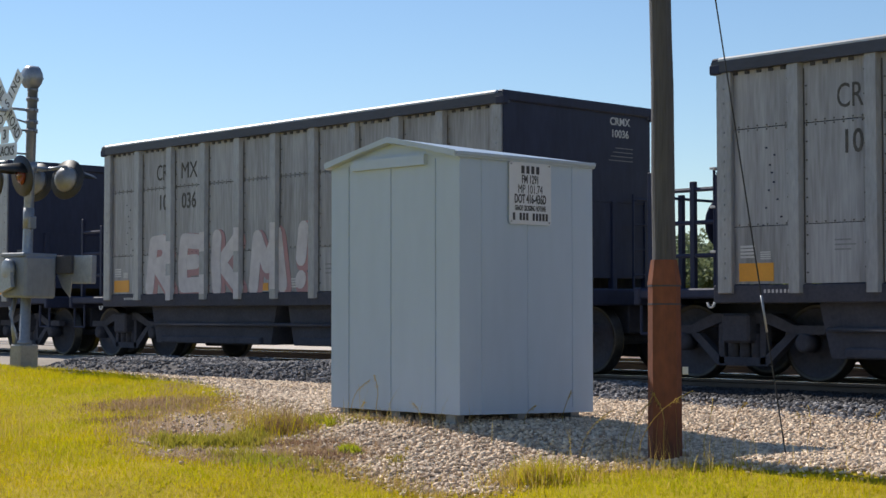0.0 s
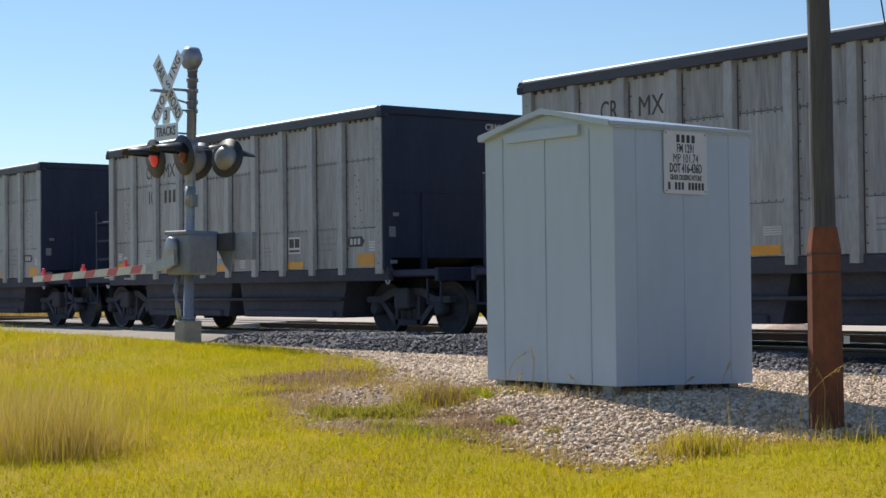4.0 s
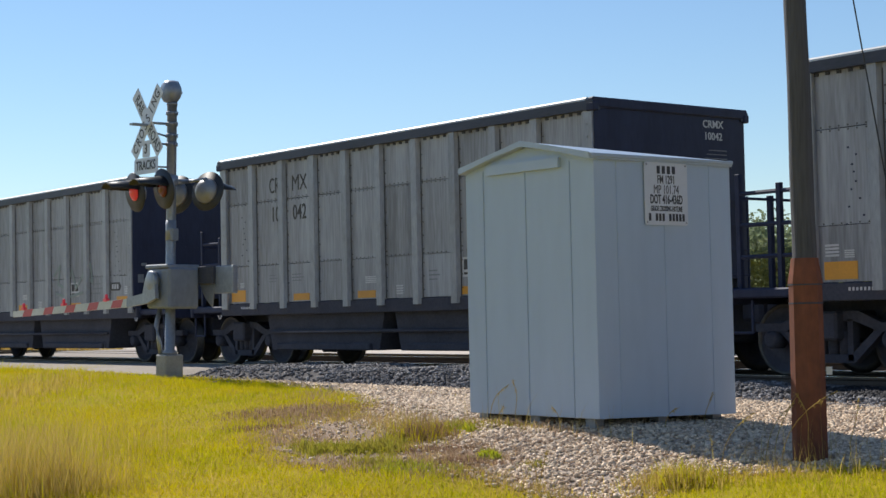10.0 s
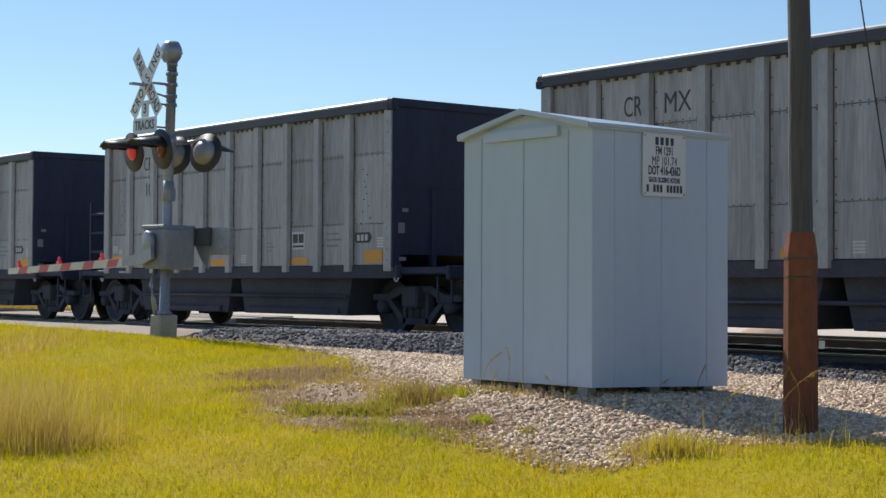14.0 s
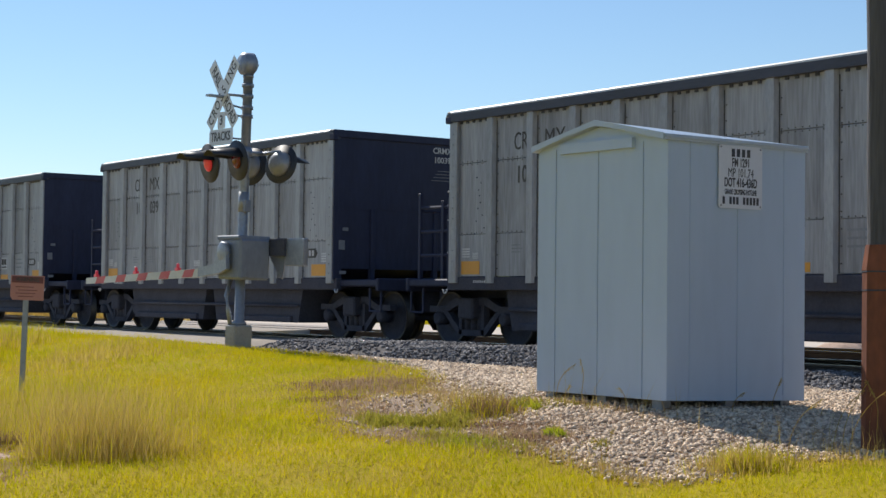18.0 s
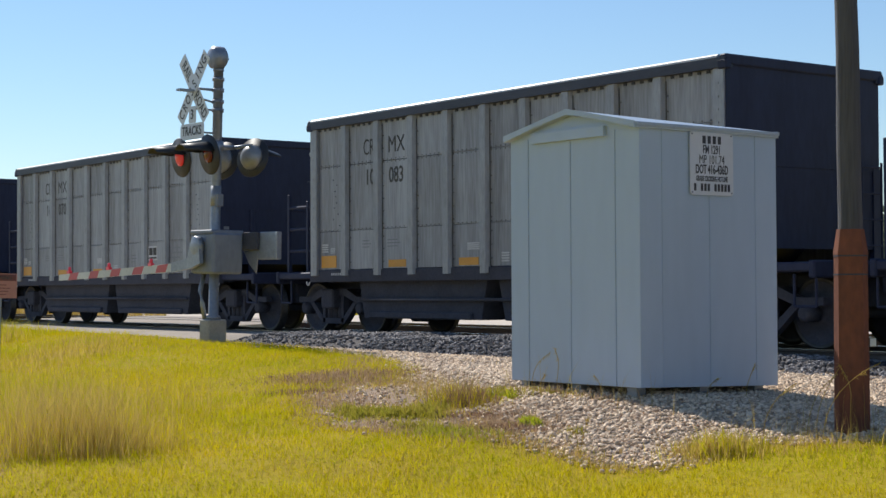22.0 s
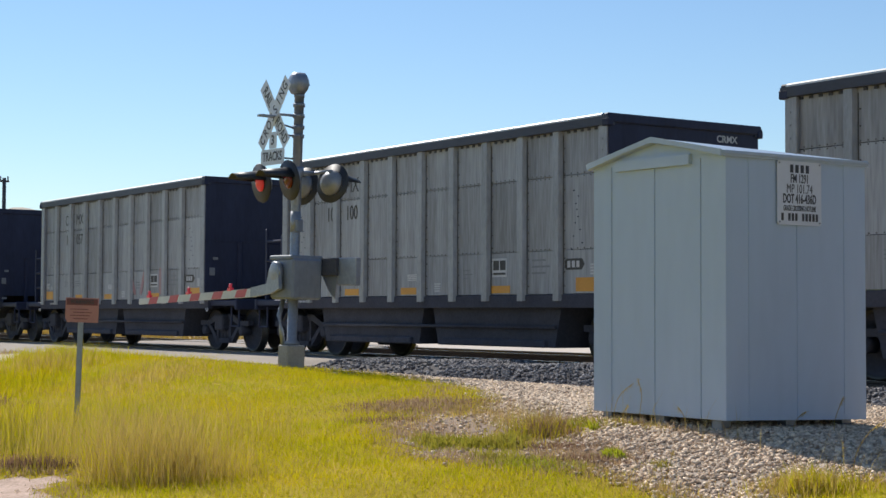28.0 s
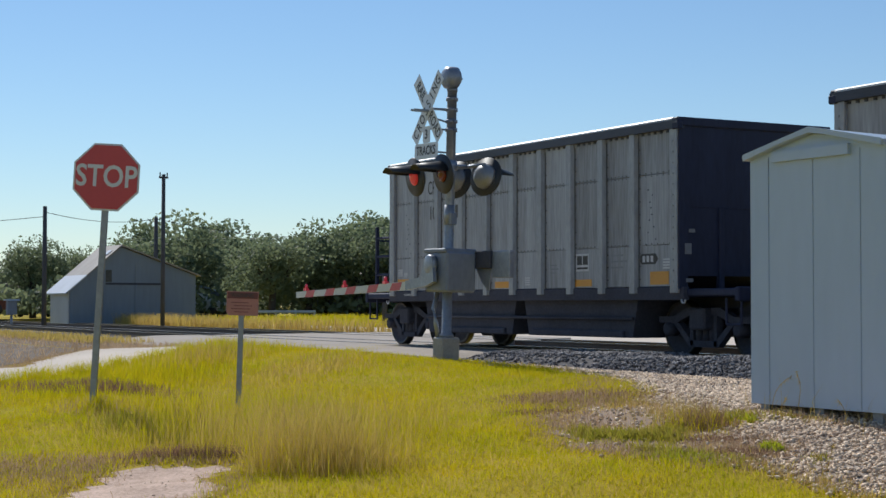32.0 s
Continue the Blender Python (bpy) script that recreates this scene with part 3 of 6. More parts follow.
def turf_points(n, x0, x1, y0, y1, seed):
    r = np.random.default_rng(seed)
    px, py = r.uniform(x0, x1, n), r.uniform(y0, y1, n)
    jx, jy = px + r.normal(0, 0.11, n), py + r.normal(0, 0.11, n)
    off = ~inside(jx, jy, np.array(GRAVEL_LINE)) & ~inside(px, py, np.array(ROAD_LINE)) & ~inside(px + r.normal(0, 0.06, n), py + r.normal(0, 0.06, n), np.array(PATCH_LINE))
    off &= ~(inside(jx, jy, np.array(SOIL_LINE)) & (r.random(n) > 0.16)) & (py < -2.9)
    return px[off], py[off], r


def field(px, py):
    """Slow variation from patch to patch, -1 to 1."""
    return np.sin(0.9 * px + 1.3 * py + 1) * np.sin(1.6 * py - 0.7 * px) * 0.6 + 0.4 * np.sin(2.6 * px + 0.4) * np.sin(2.2 * py)


x, y, r = turf_points(420000, -14.5, 6.5, -12.6, -3.3, 11)
tall = 0.043 + 0.02 * field(x, y) + 0.014 * field(3.1 * x + 5, 3.1 * y) + 0.05 * r.random(x.size) ** 5
blades("grass", x, y, ground_at(x, y) - 0.01, tall * r.uniform(0.7, 1.3, x.size), r.uniform(0.0018, 0.0038, x.size), r.uniform(0.2, 0.85, x.size), BLADE, "sunlit yellow-green mown grass")
x, y, r = turf_points(45000, 2.0, 16.0, -20.0, -5.0, 17)
out = (x > 6.5) | (y < -12.6)
x, y = x[out], y[out]
blades("grass", x, y, ground_at(x, y) - 0.01, r.uniform(0.04, 0.12, x.size), r.uniform(0.004, 0.009, x.size), r.uniform(0.2, 0.85, x.size), BLADE, "mown grass beyond the near verge")
x, y, r = turf_points(52000, -14.5, 6.5, -12.6, -3.3, 12)
dry = field(x * 0.8 + 2, y * 0.8 - 1) + r.normal(0, 0.35, x.size) > 0.38
x, y = x[dry], y[dry]
blades("dry_grass", x, y, ground_at(x, y) - 0.01, r.uniform(0.04, 0.11, x.size), r.uniform(0.0018, 0.004, x.size), r.uniform(0.2, 0.85, x.size), STRAW, "dry straw-coloured grass among the green")


def tussock(cx, cy, sx, sy, n, h0, h1, mat, name, label, seed, thin=1.0, lean=0.55, turn=0.0):
    """A clump of blades, thickest and tallest in its middle, spread by sx along and sy across a turned axis."""
    r = np.random.default_rng(seed)
    u, v = r.normal(0, 1, n), r.normal(0, 1, n)
    a = math.radians(turn)
    px, py = cx + u * sx * math.cos(a) - v * sy * math.sin(a), cy + u * sx * math.sin(a) + v * sy * math.cos(a)
    ok = ~inside(px, py, np.array(PATCH_LINE))
    px, py, mid = px[ok], py[ok], np.exp(-0.25 * (u[ok] ** 2 + v[ok] ** 2))
    n = px.size
    blades(name, px, py, ground_at(px, py) - 0.01, (h0 + (h1 - h0) * r.random(n) ** 1.6) * (0.45 + 0.55 * mid), r.uniform(0.0018, 0.004, n) * thin, r.uniform(0.05, lean, n), mat, label)


# unmown grass along the road and round the signs
for k, (cx, cy, sx, sy, n, h) in enumerate(((-1.65, -9.8, 0.42, 0.3, 2000, 0.72), (-2.7, -9.85, 0.55, 0.4, 1500, 0.55), (-3.7, -9.2, 0.9, 0.5, 2300, 0.6), (-1.3, -9.75, 0.3, 0.24, 1300, 0.6))):
    tussock(cx, cy, sx, sy, int(0.72 * n), 0.12, h * 1.2, SEEDING, "tall_dry_grass", "tall olive-brown seeding grass clump by the bare patch", 21 + 5 * k, 0.6, 0.75, 62)
    tussock(cx, cy, sx * 1.1, sy * 1.1, n // 3, 0.2, h * 1.35, STRAW, "tall_dry_grass", "thin straw-coloured stalks standing among the olive grass", 22 + 5 * k, 0.45, 0.85, 62)
    tussock(cx - 0.2, cy, sx * 1.3, sy * 1.3, n // 2, 0.1, h * 0.9, BLADE, "tall_grass", "green blades growing among seeding grass", 23 + 5 * k, 0.7, 0.7, 62)
tussock(-5.2, -9.2, 1.4, 0.7, 5200, 0.08, 0.36, BLADE, "tall_grass", "uneven green grass round the sign posts", 51, 1, 0.7)
tussock(-5.6, -9.3, 1.3, 0.6, 1600, 0.08, 0.34, SEEDING, "tall_grass", "uneven olive grass round the sign posts", 52, 0.9, 0.7)
tussock(-5.6, -10.1, 0.35, 0.25, 900, 0.08, 0.22, WEED, "weed_tuft", "dark green low weed clump near the stop sign", 53, 2.0, 0.8)
tussock(-9.7, -9.35, 0.75, 0.16, 6000, 0.06, 0.24, THATCH, "dead_grass", "dark dead grass hollow behind the stop sign", 54, 1.3, 0.9, 20)
tussock(-7.0, -10.0, 0.3, 0.14, 1300, 0.08, 0.30, BLADE, "tall_grass", "green grass round the foot of the stop sign", 101, 1.0, 0.7)
tussock(-7.0, -10.0, 0.5, 0.2, 1000, 0.08, 0.26, DEAD, "dead_grass", "dry brown grass round the foot of the stop sign", 102, 0.9, 0.8)
tussock(-10.4, -8.5, 1.4, 0.7, 5200, 0.08, 0.34, BLADE, "tall_grass", "tall green grass along the road verge", 55, 1.3, 0.6, -40)
tussock(-12.2, -6.9, 0.8, 0.4, 1500, 0.15, 0.42, SEEDING, "tall_grass", "tall ragged weeds on the crest by the road", 56, 1.2, 0.6, -50)
tussock(-12.6, -6.5, 0.9, 0.4, 1700, 0.12, 0.40, BLADE, "tall_grass", "tall green weeds on the crest by the road", 57, 1.3, 0.6, -50)
tussock(-9.2, -6.6, 1.3, 0.7, 3000, 0.06, 0.22, SEEDING, "tall_grass", "patchy olive grass on the rise", 58, 1.0, 0.7, -40)
tussock(-3.1, -11.9, 1.3, 0.5, 15000, 0.04, 0.12, DEAD, "dead_grass", "brown trodden grass beside the bare patch", 59, 1.1, 0.9, 62)
tussock(-2.65, -10.4, 0.42, 0.08, 2600, 0.06, 0.20, THATCH, "dead_grass", "brown dead fringe behind the bare patch", 60, 1.1, 0.8, 50)
def fringe(outline, n, wide, h0, h1, mat, name, label, seed):
    """Blades along an outline, ragged to either side of it."""
    r = np.random.default_rng(seed)
    o = np.array(outline, float)
    i, u = r.integers(0, len(o), n), r.random((n, 1))
    q = o[i] * (1 - u) + np.roll(o, -1, 0)[i] * u + r.normal(0, wide, (n, 2)) * (0.5 + np.sin(9 * u + i[:, None]) ** 2)
    blades(name, q[:, 0], q[:, 1], ground_at(q[:, 0], q[:, 1]) - 0.005, r.uniform(h0, h1, n), r.uniform(0.0018, 0.004, n), r.uniform(0.2, 0.9, n), mat, label)


fringe(PATCH_LINE, 3000, 0.09, 0.02, 0.09, DEAD, "dead_grass", "dead brown grass round the bare patch", 90)
fringe(PATCH_LINE, 2200, 0.08, 0.03, 0.10, BLADE, "grass", "green blades creeping over the bare patch's edge", 91)
fringe(SOIL_LINE, 3600, 0.12, 0.02, 0.09, DEAD, "dead_grass", "dead brown grass round bare soil", 92)
fringe(GRAVEL_LINE[:22], 3600, 0.1, 0.03, 0.10, SEEDING, "grass", "olive grass creeping over the gravel's edge", 93)
fringe([(-9.0, -13.5), (-11.7, -10), (-13.7, -7.6), (-15.7, -5), (-19.5, 0), (-15.7, -5), (-13.7, -7.6), (-11.7, -10)], 9000, 0.16, 0.08, 0.26, BLADE, "grass", "ragged green grass along the road's edge", 94)
fringe([(-29.5, 0), (-27.5, -2), (-22.5, -6.5), (-18.5, -9.5), (-22.5, -6.5), (-27.5, -2)], 7000, 0.2, 0.03, 0.14, DEAD, "dead_grass", "dead brown grass along the road's far edge", 95)
r = np.random.default_rng(96)
x, y = r.uniform(-66, -30, 12000), r.uniform(8.2, 9.6, 12000)
keep = ~inside(x, y, np.array(ROAD_LINE))
x, y = x[keep], y[keep]
blades("far_grass", x, y, ground_at(x, y) - 0.02, r.uniform(0.2, 0.75, x.size), r.uniform(0.006, 0.016, x.size), r.uniform(0.1, 0.6, x.size), SEEDING, "tall brown grass before the barn")
# dead grass and weeds where the turf runs out on the gravel
tussock(-3.2, -6.1, 0.45, 0.28, 4500, 0.04, 0.12, DEAD, "dead_grass", "dead brown matted grass at the turf's edge", 61, 1.2, 0.9, 20)
tussock(-4.4, -5.1, 0.6, 0.2, 1600, 0.03, 0.10, DEAD, "dead_grass", "dead brown matted grass at the turf's edge", 62, 1.1, 0.9, -30)
tussock(-1.9, -7.0, 0.45, 0.25, 4200, 0.02, 0.08, DEAD, "dead_grass", "dead brown matted grass on bare soil", 63, 1.1, 0.95)
tussock(-0.4, -7.45, 0.5, 0.2, 3200, 0.02, 0.08, DEAD, "dead_grass", "dead brown matted grass on bare soil", 64, 1.1, 0.95)
tussock(0.3, -6.9, 0.42, 0.2, 6500, 0.02, 0.07, DEAD, "dead_grass", "dead brown matted grass on the gravel", 65, 1.1, 0.95)
tussock(1.5, -7.15, 0.5, 0.1, 800, 0.03, 0.09, DEAD, "dead_grass", "dead brown grass along the gravel's edge", 66, 1.0, 0.9)
tussock(-0.85, -6.36, 0.17, 0.12, 1100, 0.08, 0.30, THATCH, "weed_tuft", "dry red-brown weed clump on the gravel", 28, 0.8, 0.9)
tussock(-0.88, -6.4, 0.24, 0.14, 800, 0.06, 0.26, BLADE, "weed_tuft", "green blades growing through a brown weed clump", 98, 0.8, 0.9)
tussock(-0.85, -6.36, 0.2, 0.13, 260, 0.16, 0.42, STRAW, "weed_tuft", "pale straw stalks arching out of a brown weed clump", 85, 0.5, 0.9)
tussock(-1.35, -6.3, 0.35, 0.2, 500, 0.12, 0.34, STRAW, "weed_tuft", "thin straw stalks round a brown weed clump", 67, 0.5, 0.7)
tussock(0.45, -6.98, 0.28, 0.1, 3800, 0.02, 0.07, THATCH, "dead_grass", "matted red-brown dead growth on the gravel", 86, 1.1, 0.95, 35)
tussock(-0.25, -6.72, 0.3, 0.1, 2200, 0.02, 0.07, THATCH, "dead_grass", "matted red-brown dead growth on bare soil", 87, 1.1, 0.95, 20)
tussock(-0.45, -5.66, 0.5, 0.035, 900, 0.02, 0.08, THATCH, "dead_grass", "dry red-brown growth along the foot of the shed", 88, 1.0, 0.9)
tussock(-2.85, -6.8, 0.3, 0.08, 1300, 0.03, 0.10, THATCH, "dead_grass", "dark brown hollow edge of the turf", 89, 1.0, 0.9, 20)
tussock(-3.3, -5.95, 0.6, 0.22, 3600, 0.03, 0.10, THATCH, "dead_grass", "brown dying grass at the turf's edge", 97, 1.0, 0.9, 33)
for k, (cx, cy) in enumerate(((-1.05, -7.12), (-0.9, -7.05), (-0.76, -7.0), (-0.85, -6.85), (-0.9, -6.66), (-1.2, -7.25), (-0.62, -6.88), (-1.45, -7.2), (-0.3, -7.3), (0.1, -7.4))):
    tussock(cx, cy, 0.15, 0.09, 620, 0.03, 0.14, WEED, "weed_tuft", "low creeping green weeds on bare soil", 70 + k, 1.7, 0.97, 25 * k)
for k, (cx, cy) in enumerate(((-0.8, -6.08), (-0.62, -6.02), (-0.95, -6.12), (0.54, -6.72))):
    tussock(cx, cy, 0.07, 0.05, 150, 0.04, 0.12, LEAFY, "weed_tuft", "bright green broad-leaved weed on the gravel", 110 + k, 4.5, 0.8)
tussock(0.4, -7.38, 0.3, 0.12, 600, 0.05, 0.13, LEAFY, "grass", "fresh green grass beside the gravel", 115, 0.9, 0.7, 30)
tussock(-0.85, -5.9, 0.16, 0.08, 420, 0.04, 0.13, WEED, "weed_tuft", "low green weeds beside the shed", 30, 1.9, 0.8)
tussock(-0.35, -5.72, 0.3, 0.05, 420, 0.03, 0.12, WEED, "weed_tuft", "low green weeds along the foot of the shed", 80, 1.3, 0.8)
tussock(0.46, -6.66, 0.05, 0.04, 130, 0.05, 0.11, WEED, "weed_tuft", "small bright green weed on the gravel", 31, 2.2, 0.7)
tussock(1.1, -6.75, 0.08, 0.06, 140, 0.03, 0.1, WEED, "weed_tuft", "small green weed on the gravel", 81, 1.6, 0.8)
tussock(-0.1, -5.7, 0.5, 0.05, 520, 0.04, 0.13, DEAD, "weed_tuft", "dry brown weeds along the foot of the shed", 32, 0.8)
tussock(2.5, -6.6, 0.2, 0.12, 900, 0.08, 0.27, SEEDING, "weed_tuft", "olive weed tuft at the gravel's edge", 26, 1.0, 0.7, 30)
tussock(2.55, -6.6, 0.2, 0.12, 420, 0.08, 0.3, BLADE, "weed_tuft", "green weed tuft at the gravel's edge", 82, 1.0, 0.7, 30)
tussock(3.1, -6.0, 0.5, 0.12, 420, 0.06, 0.24, SEEDING, "weed_tuft", "olive weeds at the foot of the pole", 27, 0.8, 0.7, 30)
tussock(3.0, -5.75, 0.7, 0.25, 150, 0.2, 0.52, STRAW, "weed_tuft", "thin dry stalks by the pole", 33, 0.45, 0.6, 30)
tussock(1.6, -7.3, 0.3, 0.1, 120, 0.1, 0.3, STRAW, "weed_tuft", "thin dry stalks at the gravel's edge", 83, 0.5, 0.6)
tussock(0.1, -5.8, 0.7, 0.1, 40, 0.2, 0.5, STRAW, "weed_tuft", "a few thin dry stalks before the shed", 84, 0.5, 0.5)
def seed_stalk(x, y, h, turn, droop, seed):
    """A dry stalk that arches over and ends in a feathery head."""
    r = random.Random(seed)
    root = tagged(new("seed_stalk"), "thin dry grass stalk with a pale feathery seed head", "weed", "dry stalks round the shed")
    root.matrix_basis = pose(x, y, float(ground_at(x, y)) - 0.01, 0, 0, turn)
    pts = [Vector((droop * h * (i / 7) ** 2.2, 0.03 * h * math.sin(i), h * (i / 7) * (1 - 0.25 * droop * (i / 7) ** 2))) for i in range(8)]
    bm = bmesh.new()
    bent_tube(bm, pts, 0.0028, 5)
    part("stem", bm, STRAW, root)
    bm = bmesh.new()
    end = pts[-1]
    for i in range(26):
        a = end - (pts[-1] - pts[-3]) * r.random() * 0.9
        d = Vector((r.uniform(-1, 1) + droop, r.uniform(-1, 1), r.uniform(-1.2, 0.6))).normalized() * r.uniform(0.02, 0.05)
        n = Vector((r.uniform(-1, 1), r.uniform(-1, 1), 0.3)).normalized() * 0.003
        bm.faces.new([bm.verts.new(a - n), bm.verts.new(a + n), bm.verts.new(a + d)])
    tagged(part("seed_head", bm, STRAW, root, "pale feathery seed head"), kind="stuff")


for k, (x, y, h, turn, droop) in enumerate(((-0.72, -5.68, 0.42, 20, 0.5), (-0.35, -5.66, 0.44, 160, 0.15), (-0.55, -5.72, 0.2, 60, 0.3), (0.28, -5.7, 0.24, 200, 0.3), (0.85, -5.0, 0.22, 30, 0.5), (0.86, -4.5, 0.34, 80, 0.3),
                                            (2.78, -5.82, 0.78, 70, 0.45), (2.9, -5.9, 0.7, 45, 0.6), (2.62, -5.75, 0.6, 30, 0.5), (3.08, -5.78, 0.62, 150, 0.4), (2.45, -6.05, 0.5, 40, 0.5), (3.15, -5.4, 0.5, 100, 0.3),
                                            (1.75, -7.25, 0.36, 80, 0.2), (1.68, -7.2, 0.28, 200, 0.3), (1.85, -3.3, 0.3, 30, 0.4), (3.1, -3.1, 0.32, 60, 0.5), (2.5, -3.2, 0.25, 140, 0.4), (4.3, -4.2, 0.3, 40, 0.5), (3.6, -4.7, 0.42, 120, 0.2))):
    seed_stalk(x, y, h, turn, droop, 300 + k)
r = np.random.default_rng(41)
x, y = r.uniform(-75, -8, 26000), r.uniform(14.8, 24, 26000)
blades("far_grass", x, y, ground_at(x, y), r.uniform(0.15, 0.5, x.size), r.uniform(0.008, 0.02, x.size), r.uniform(0.1, 0.6, x.size), BLADE, "rank sunlit grass beyond the tracks")
x, y = r.uniform(-80, -30, 9000), r.uniform(-3.5, -1.6, 9000)
blades("far_grass", x, y, ground_at(x, y), r.uniform(0.08, 0.3, x.size), r.uniform(0.006, 0.014, x.size), r.uniform(0.1, 0.6, x.size), STRAW, "dry grass along the ballast")
x, y = r.uniform(-60, -19, 16000), r.uniform(-11, -1.6, 16000)
keep = ~inside(x, y, np.array(ROAD_LINE)) & (x < -20 - 0.6 * (y + 9))
x, y = x[keep], y[keep]
blades("far_grass", x, y, ground_at(x, y), r.uniform(0.03, 0.16, x.size), r.uniform(0.006, 0.013, x.size), r.uniform(0.1, 0.9, x.size), DEAD, "short dead brown grass on the verge")


# ---- the train ----
PITCH, BODY, WIDE = 13.574, 10.01, 3.1
TOP = 3.80
POSTS = [1.06, 2.06, 3.05, 4.01, 4.97, 5.94, 6.9, 7.87, 8.79]
WHEEL = 0.457


def wheelset_mesh():
    """An axle with its two flanged wheels."""
    bm = bmesh.new()
    lathe(bm, [(0.075, -1.0), (0.075, 1.0)], "y", 12)
    rim = [(0.1, -0.09), (0.13, -0.08), (0.15, -0.03), (0.34, 0.0), (0.40, -0.05), (0.435, -0.065), (WHEEL, -0.06), (WHEEL, 0.04), (WHEEL + 0.025, 0.055), (WHEEL + 0.025, 0.075), (0.40, 0.075),
           (0.34, 0.04), (0.14, 0.06), (0.1, 0.08)]
    lathe(bm, [(a, -0.755 + b) for a, b in rim], "y", 32)
    lathe(bm, [(a, 0.755 - b) for a, b in rim[::-1]], "y", 32)
    me = mesh_of("wheelset", bm, HAZED_GRIME)
    me.materials.append(TREAD)
    for p in me.polygons:
        p.material_index = int(math.hypot(p.center.x, p.center.z) > 0.395)
    return me


WHEELSET = wheelset_mesh()
FRAME_TOP = [(-1.16, 0.56), (-1.16, 0.66), (-0.75, 0.66), (-0.42, 0.80), (0.42, 0.80), (0.75, 0.66), (1.16, 0.66), (1.16, 0.56), (0.72, 0.55), (0.36, 0.68), (-0.36, 0.68), (-0.72, 0.55)]
FRAME_LOW = [(-0.78, 0.56), (-0.36, 0.18), (0.36, 0.18), (0.78, 0.56), (0.64, 0.56), (0.31, 0.28), (-0.31, 0.28), (-0.64, 0.56)]


def truck(parent, x):
    """A two-axle bogie: cast side frames with springs and bearings, a bolster and two wheelsets."""
    bm = bmesh.new()
    box(bm, -0.2, 0.2, -1.2, 1.2, 0.45, 0.8, 0.03)
    tr = part("truck", bm, HAZED_GRIME, parent, "oily black cast-steel truck", pose(x, TRACK_Y, 0))
    for s in (-1, 1):
        bm = bmesh.new()
        prism(bm, FRAME_TOP, s - 0.06, s + 0.06)
        prism(bm, FRAME_LOW, s - 0.06, s + 0.06)
        for e in (-0.34, 0.26):
            box(bm, e, e + 0.08, s - 0.06, s + 0.06, 0.2, 0.7)
        for e in (-0.89, 0.89):
            lathe(bm, [(0.11, 0.9), (0.11, 1.1), (0.07, 1.12)] if s > 0 else [(0.07, -1.12), (0.11, -1.1), (0.11, -0.9)], "y", 16, (e, 0, WHEEL))
        for e in (-0.17, 0, 0.17):
            lathe(bm, [(0.075, 0.26), (0.075, 0.56)], "z", 10, (e, s * 1.0 - s * 0.02, 0))
        part("side_frame", bm, HAZED_GRIME, tr)
    for e in (-0.89, 0.89):
        place("wheelset", WHEELSET, tr, pose(e, 0, WHEEL))
    return tr


